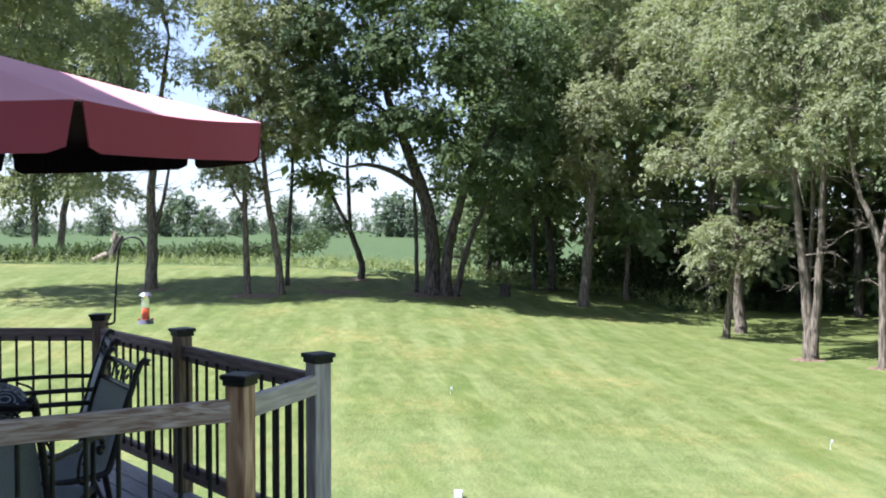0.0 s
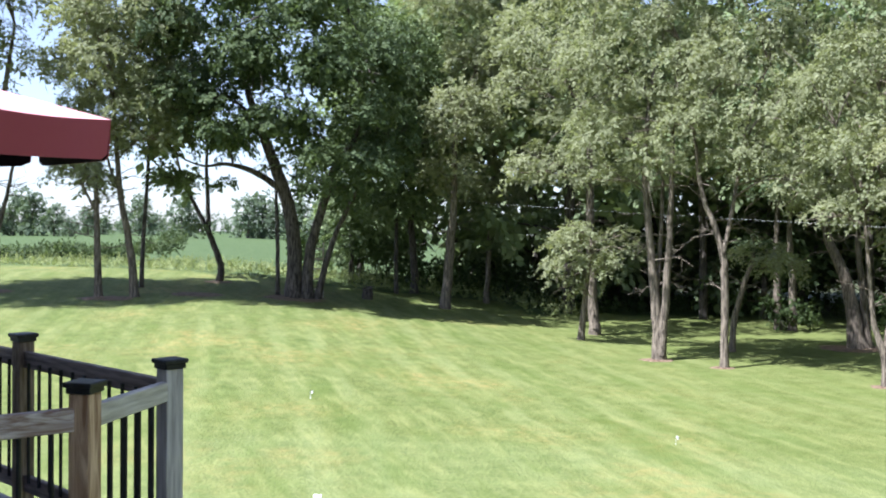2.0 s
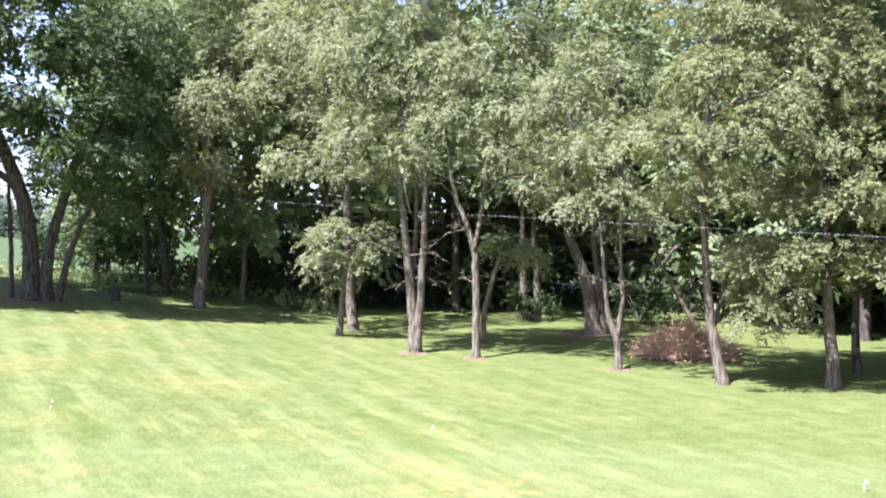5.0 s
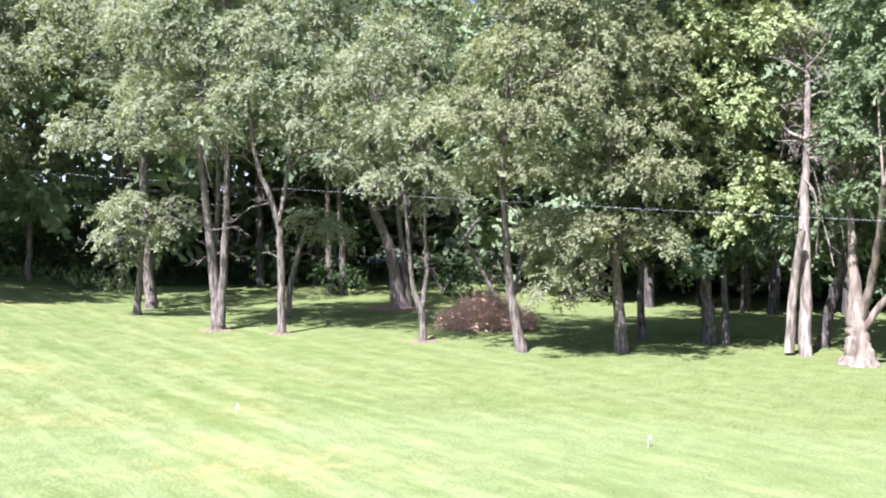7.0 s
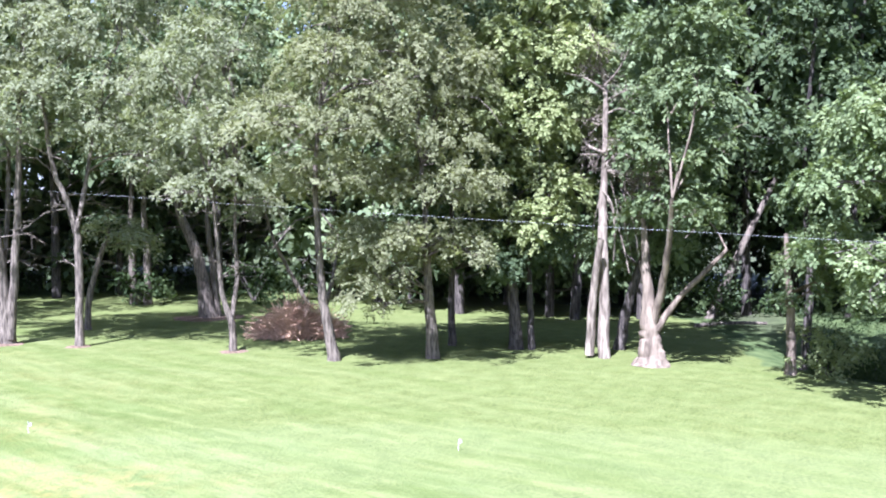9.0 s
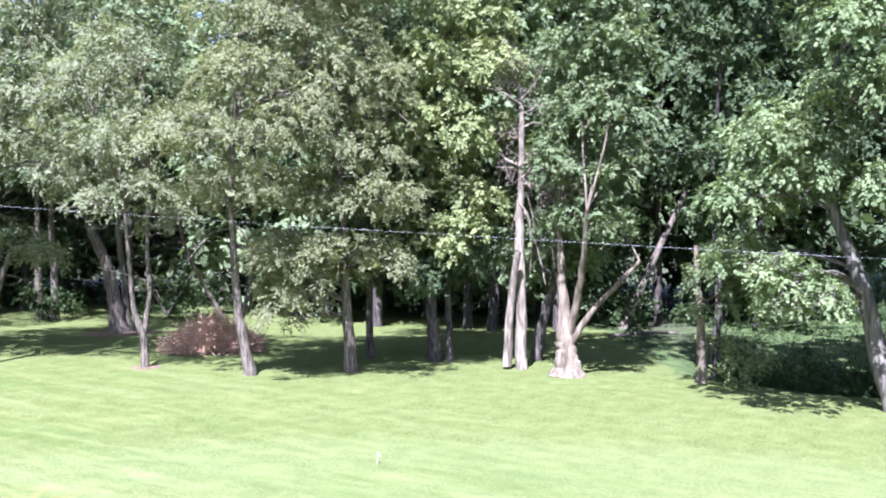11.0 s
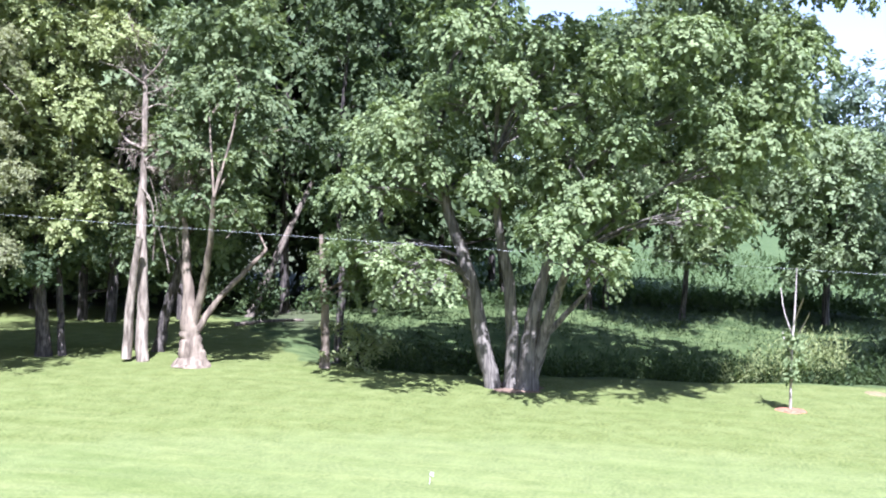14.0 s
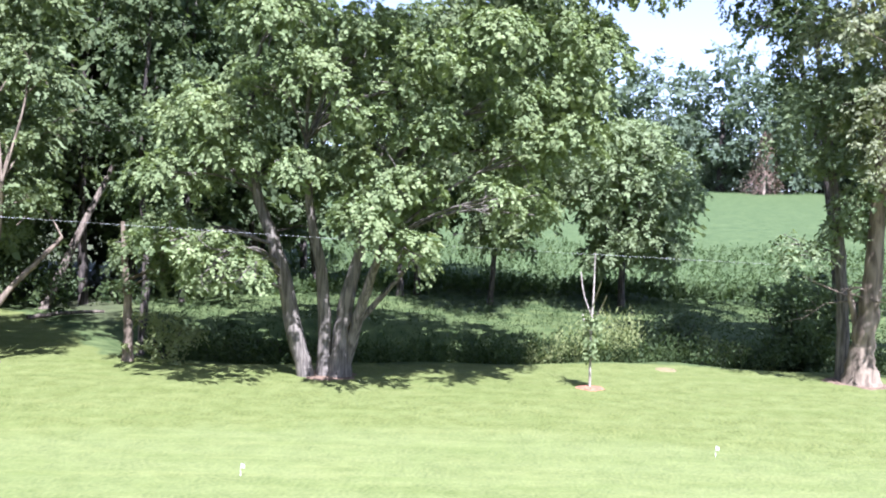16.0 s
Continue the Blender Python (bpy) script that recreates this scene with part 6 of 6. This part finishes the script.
def marker_flag(x, y, turn):
    f = tagged(new("marker_flag"), "small white marker flag on a wire in the lawn", "flag", "white marker flags")
    f.matrix_world = Matrix.Translation((x, y, land(x, y))) @ Matrix.Rotation(radians(turn), 4, "Z")
    tube("wire", [(0, 0, -0.05), (0, 0, 0.1), (0, 0, 0.22)], 0.003, WHITE, f, sides=5)
    bm = bmesh.new()
    cols = [[bm.verts.new((0.002 + 0.06 * i / 5, 0.012 * math.sin(i * 1.3), z - 0.008 * i / 5)) for z in (0.14, 0.21)] for i in range(6)]
    for a, b in zip(cols, cols[1:]):
        bm.faces.new((a[0], b[0], b[1], a[1]))
    bmesh.ops.solidify(bm, geom=bm.faces[:], thickness=0.002)
    part("cloth", bm, WHITE, f)
    return f


for x, y, turn in ((0.17, 22.6, -10), (7.58, 18.25, -35), (12.66, 11.55, -60), (14.9, 4.36, -80), (17.9, -3.87, -100)):
    marker_flag(x, y, turn)
box_mesh = boxed(-0.065, -0.045, 0.0, 0.065, 0.045, 0.12, 0.012)
b = tagged(part("marker_box", box_mesh, WHITE), "small white plastic box standing in the lawn", "box")
b.matrix_world = Matrix.Translation((0.24, 14.78, land(0.24, 14.78)))


def overhead_wire():
    a, b = Vector((6.4, 45.5, 6.0)), Vector((28.6, -10.1, 3.25))
    pts = []
    for i in range(41):
        w = i / 40
        p = a.lerp(b, w)
        p.z -= 0.30 * 4 * w * (1 - w)
        pts.append(p)
    tagged(tube("overhead_wire", pts, 0.0025, WIRE, sides=6), "thin grey overhead cable strung across the yard", "cable")


overhead_wire()


def mound(name, x, y, r, h, material, label, category, seed, stretch=1.0):
    """A low ragged disc of loose stuff lying on the lawn."""
    rng = np.random.default_rng(900 + seed)
    bm = bmesh.new()
    mid = bm.verts.new((0, 0, h))
    rings = []
    for i in range(1, 5):
        ring = []
        for j in range(20):
            a = j * math.pi / 10
            rr = r * i / 4 * (1 + rng.uniform(-0.14, 0.14))
            px, py = rr * math.cos(a) * stretch, rr * math.sin(a)
            zz = h * (1 - (i / 4) ** 2) + land(x + px, y + py) - land(x, y) + (0.0 if i < 4 else -0.02) + rng.uniform(0, 0.25) * h
            ring.append(bm.verts.new((px, py, zz)))
        rings.append(ring)
    for j in range(20):
        bm.faces.new((mid, rings[0][j], rings[0][(j + 1) % 20]))
        for i in range(3):
            bm.faces.new((rings[i][j], rings[i + 1][j], rings[i + 1][(j + 1) % 20], rings[i][(j + 1) % 20]))
    ob = part(name, bm, material)
    ob.matrix_world = Matrix.Translation((x, y, land(x, y) + 0.004))
    return tagged(ob, label, category, kind="stuff")


mound("mulch_ring", 24.67, -2.02, 0.42, 0.06, MULCH, "ring of red wood mulch round the sapling", "mulch", 1)
mound("bare_patch", 28.6, -4.6, 0.34, 0.012, TAN, "bare reddish earth patch in the lawn", "dirt", 2, stretch=1.3)
for k, (x, y, r, s) in enumerate(((-8.2, 41.2, 0.9, 1.4), (-0.2, 43.4, 1.3, 1.4), (-13.4, 43.2, 0.7, 1.2), (12.15, 31.0, 0.5, 1.2), (16.6, 24.75, 0.45, 1.3), (13.6, 29.0, 0.36, 1.2),
                                  (-4.8, 43.0, 0.8, 1.6), (-4.3, 48.4, 0.6, 1.2), (27.4, -9.8, 1.0, 1.3), (24.9, 5.0, 0.8, 1.2), (21.4, 33.6, 1.3, 1.3))):
    mound("bare_patch", x, y, r, 0.03, DIRT, "bare brown dirt and litter under the trees", "dirt", 10 + k, stretch=s)


def log(name, a, b, r0, r1, material, label, category="log"):
    pts = smooth_line([a, ((Vector(a) + Vector(b)) / 2 + Vector((0.05, 0.05, 0.06))), b], 4)
    return tagged(tube(name, pts, list(np.linspace(r0, r1, len(pts))), material, sides=10), label, category)


log("tree_stump", (3.0, 45.7, land(3.0, 45.7) - 0.1), (3.02, 45.7, land(3.0, 45.7) + 0.55), 0.29, 0.25, BARK["dark"], "cut dark tree stump at the lawn edge", "stump")
log("fallen_log", (34.0, 18.4, 0.05), (36.2, 16.4, 0.16), 0.09, 0.06, BARK["elm"], "grey-brown fallen log lying on the ditch bank")
log("leaning_trunk", (37.2, 19.5, -0.1), (39.5, 17.6, 6.2), 0.21, 0.10, BARK["elm"], "leaning broken tree trunk on the bank", "tree trunk")


def brush_pile(x, y, wide, tall):
    rng = np.random.default_rng(41)
    sticks = []
    for _ in range(1500):
        a, rr = rng.uniform(0, 6.28), wide * rng.uniform(0, 1) ** 0.6
        top = tall * (1 - 0.75 * (rr / wide) ** 2)
        c = np.array([rr * math.cos(a), rr * 0.7 * math.sin(a), rng.uniform(0.05, top)])
        d = unit(np.array([rng.normal(0, 1), rng.normal(0, 1), rng.normal(0, 0.6)])) * rng.uniform(0.25, 0.7)
        p = np.array([c - d, c + rng.normal(0, 0.06, 3), c + d])
        p[:, 2] = np.maximum(p[:, 2], 0.01)
        sticks.append(tube_arrays(p, np.array([1.0, 0.8, 0.4]) * rng.uniform(0.008, 0.022), 4))
    v, f = merge(sticks)
    ob = tagged(link("brush_pile", mesh_from("brush_pile", v, f), BRUSH), "heap of dry reddish-brown cut brush", "brush pile", kind="stuff")
    ob.matrix_world = Matrix.Translation((x, y, land(x, y))) @ Matrix.Rotation(radians(-38), 4, "Z")


brush_pile(20.4, 26.4, 1.55, 1.15)


def ladder(x, y, turn):
    la = tagged(new("ladder"), "weathered wooden ladder leaning against the big tree", "ladder")
    la.matrix_world = Matrix.Translation((x, y, land(x, y))) @ Matrix.Rotation(radians(turn), 4, "Z") @ Matrix.Rotation(radians(8), 4, "X")
    for s in (-0.3, 0.3):
        part("ladder_rail", boxed(s - 0.025, -0.04, -0.05, s + 0.025, 0.04, 2.6, 0.005), RAILWOOD, la)
    for k in range(5):
        part("rung", boxed(-0.275, -0.03, 0.35 + k * 0.48, 0.275, 0.03, 0.41 + k * 0.48, 0.004), RAILWOOD, la)


ladder(0.55, 44.6, 0)
hx, hy = -2.29, 6.52
shepherd_hook(hx, hy)
feeder(hx + 0.215, hy, DECK + 1.13)


def dead_conifer(p, r, tall):
    """A rust-brown dead conifer with drooping tiers."""
    rng = np.random.default_rng(77)
    x, y = at_bearing(p, r)
    t = tagged(new("dead_conifer"), "dead rust-brown conifer in the hilltop tree line", "tree")
    t.matrix_world = Matrix.Translation((x, y, land(x, y)))
    tube("trunk", [(0, 0, -0.2), (0.1, 0, tall * 0.5), (0, 0, tall)], [0.25, 0.18, 0.04], BARK["pale"], t)
    tiers = []
    for k in range(70):
        up, a = tall * (0.15 + 0.82 * k / 69), k * 2.4
        out = 0.30 * (tall - up) + 0.5
        tiers.append(sprays(rng, np.array([[0.4 * out * math.cos(a), 0.4 * out * math.sin(a), up]] * 6), np.array([[math.cos(a), math.sin(a), -0.5]] * 6), out, 0.35, 9, 0.6, 0.3))
    v, f = merge(tiers)
    link("needles", mesh_from("needles", v, f), RUST, t)


RUST = foliage("rust_needles", (0.13, 0.085, 0.06), (0.24, 0.165, 0.12), (0.36, 0.27, 0.21), 0.05)
dead_conifer(104.2, 168.0, 11.0)


def broken_stump(x, y):
    """A jagged dead stump with a fallen piece beside it."""
    st = tagged(new("broken_stump"), "jagged broken dead stump with a fallen limb at the crest", "stump")
    st.matrix_world = Matrix.Translation((x, y, land(x, y)))
    tube("snag", smooth_line([(0, 0, -0.1), (0.1, 0, 0.7), (0.35, 0, 1.4), (0.7, 0, 1.9)], 4), [0.45, 0.40, 0.38, 0.36, 0.34, 0.33, 0.32, 0.31, 0.30, 0.28, 0.26, 0.22, 0.1], BARK["dark"], st)
    tube("split_wood", smooth_line([(0.1, -0.1, 1.5), (0.25, -0.1, 1.9), (0.1, -0.1, 2.3)], 4), [0.24, 0.24, 0.22, 0.2, 0.2, 0.18, 0.14, 0.1, 0.05], BARK["pale"], st)
    tube("fallen_limb", smooth_line([(-1.3, -0.2, 0.1), (-0.8, -0.2, 0.35), (-0.3, -0.1, 0.6)], 4), 0.24, BARK["pale"], st)
    return st


broken_stump(-23.3, 66.0)


def farm_building(p, r, wide, deep, tall, turn):
    """A small white farm building far off, with a gabled roof and a door."""
    x, y = at_bearing(p, r)
    f = tagged(new("farm_building"), "small white farm building with a grey gabled roof far off", "building", "distant farm buildings")
    f.matrix_world = Matrix.Translation((x, y, land(x, y) - 0.1)) @ Matrix.Rotation(radians(turn), 4, "Z")
    part("wall", boxed(-wide / 2, -deep / 2, 0, wide / 2, deep / 2, tall, 0.02), WHITE, f)
    bm = bmesh.new()
    ends = [[bm.verts.new((sx * (wide / 2 + 0.3), y0, z0)) for y0, z0 in ((-deep / 2 - 0.3, tall), (deep / 2 + 0.3, tall), (0, tall + deep * 0.4))] for sx in (-1, 1)]
    bm.faces.new(ends[0])
    bm.faces.new(ends[1][::-1])
    for k in range(3):
        bm.faces.new((ends[0][k], ends[1][k], ends[1][(k + 1) % 3], ends[0][(k + 1) % 3]))
    part("roof", bm, WIRE, f)
    part("door", boxed(-0.6, -deep / 2 - 0.05, 0, 0.6, -deep / 2 - 0.003, 2.1, 0.01), DIRT, f)
    for sx in (-0.32, 0.32):
        part("window", boxed(sx * wide - 0.5, -deep / 2 - 0.04, 1.2, sx * wide + 0.5, -deep / 2 - 0.003, 2.2, 0.01), BLACK, f)


farm_building(-20.0, 470.0, 6.0, 4.0, 2.6, -15)
farm_building(-19.0, 480.0, 4.0, 4.0, 2.4, 20)
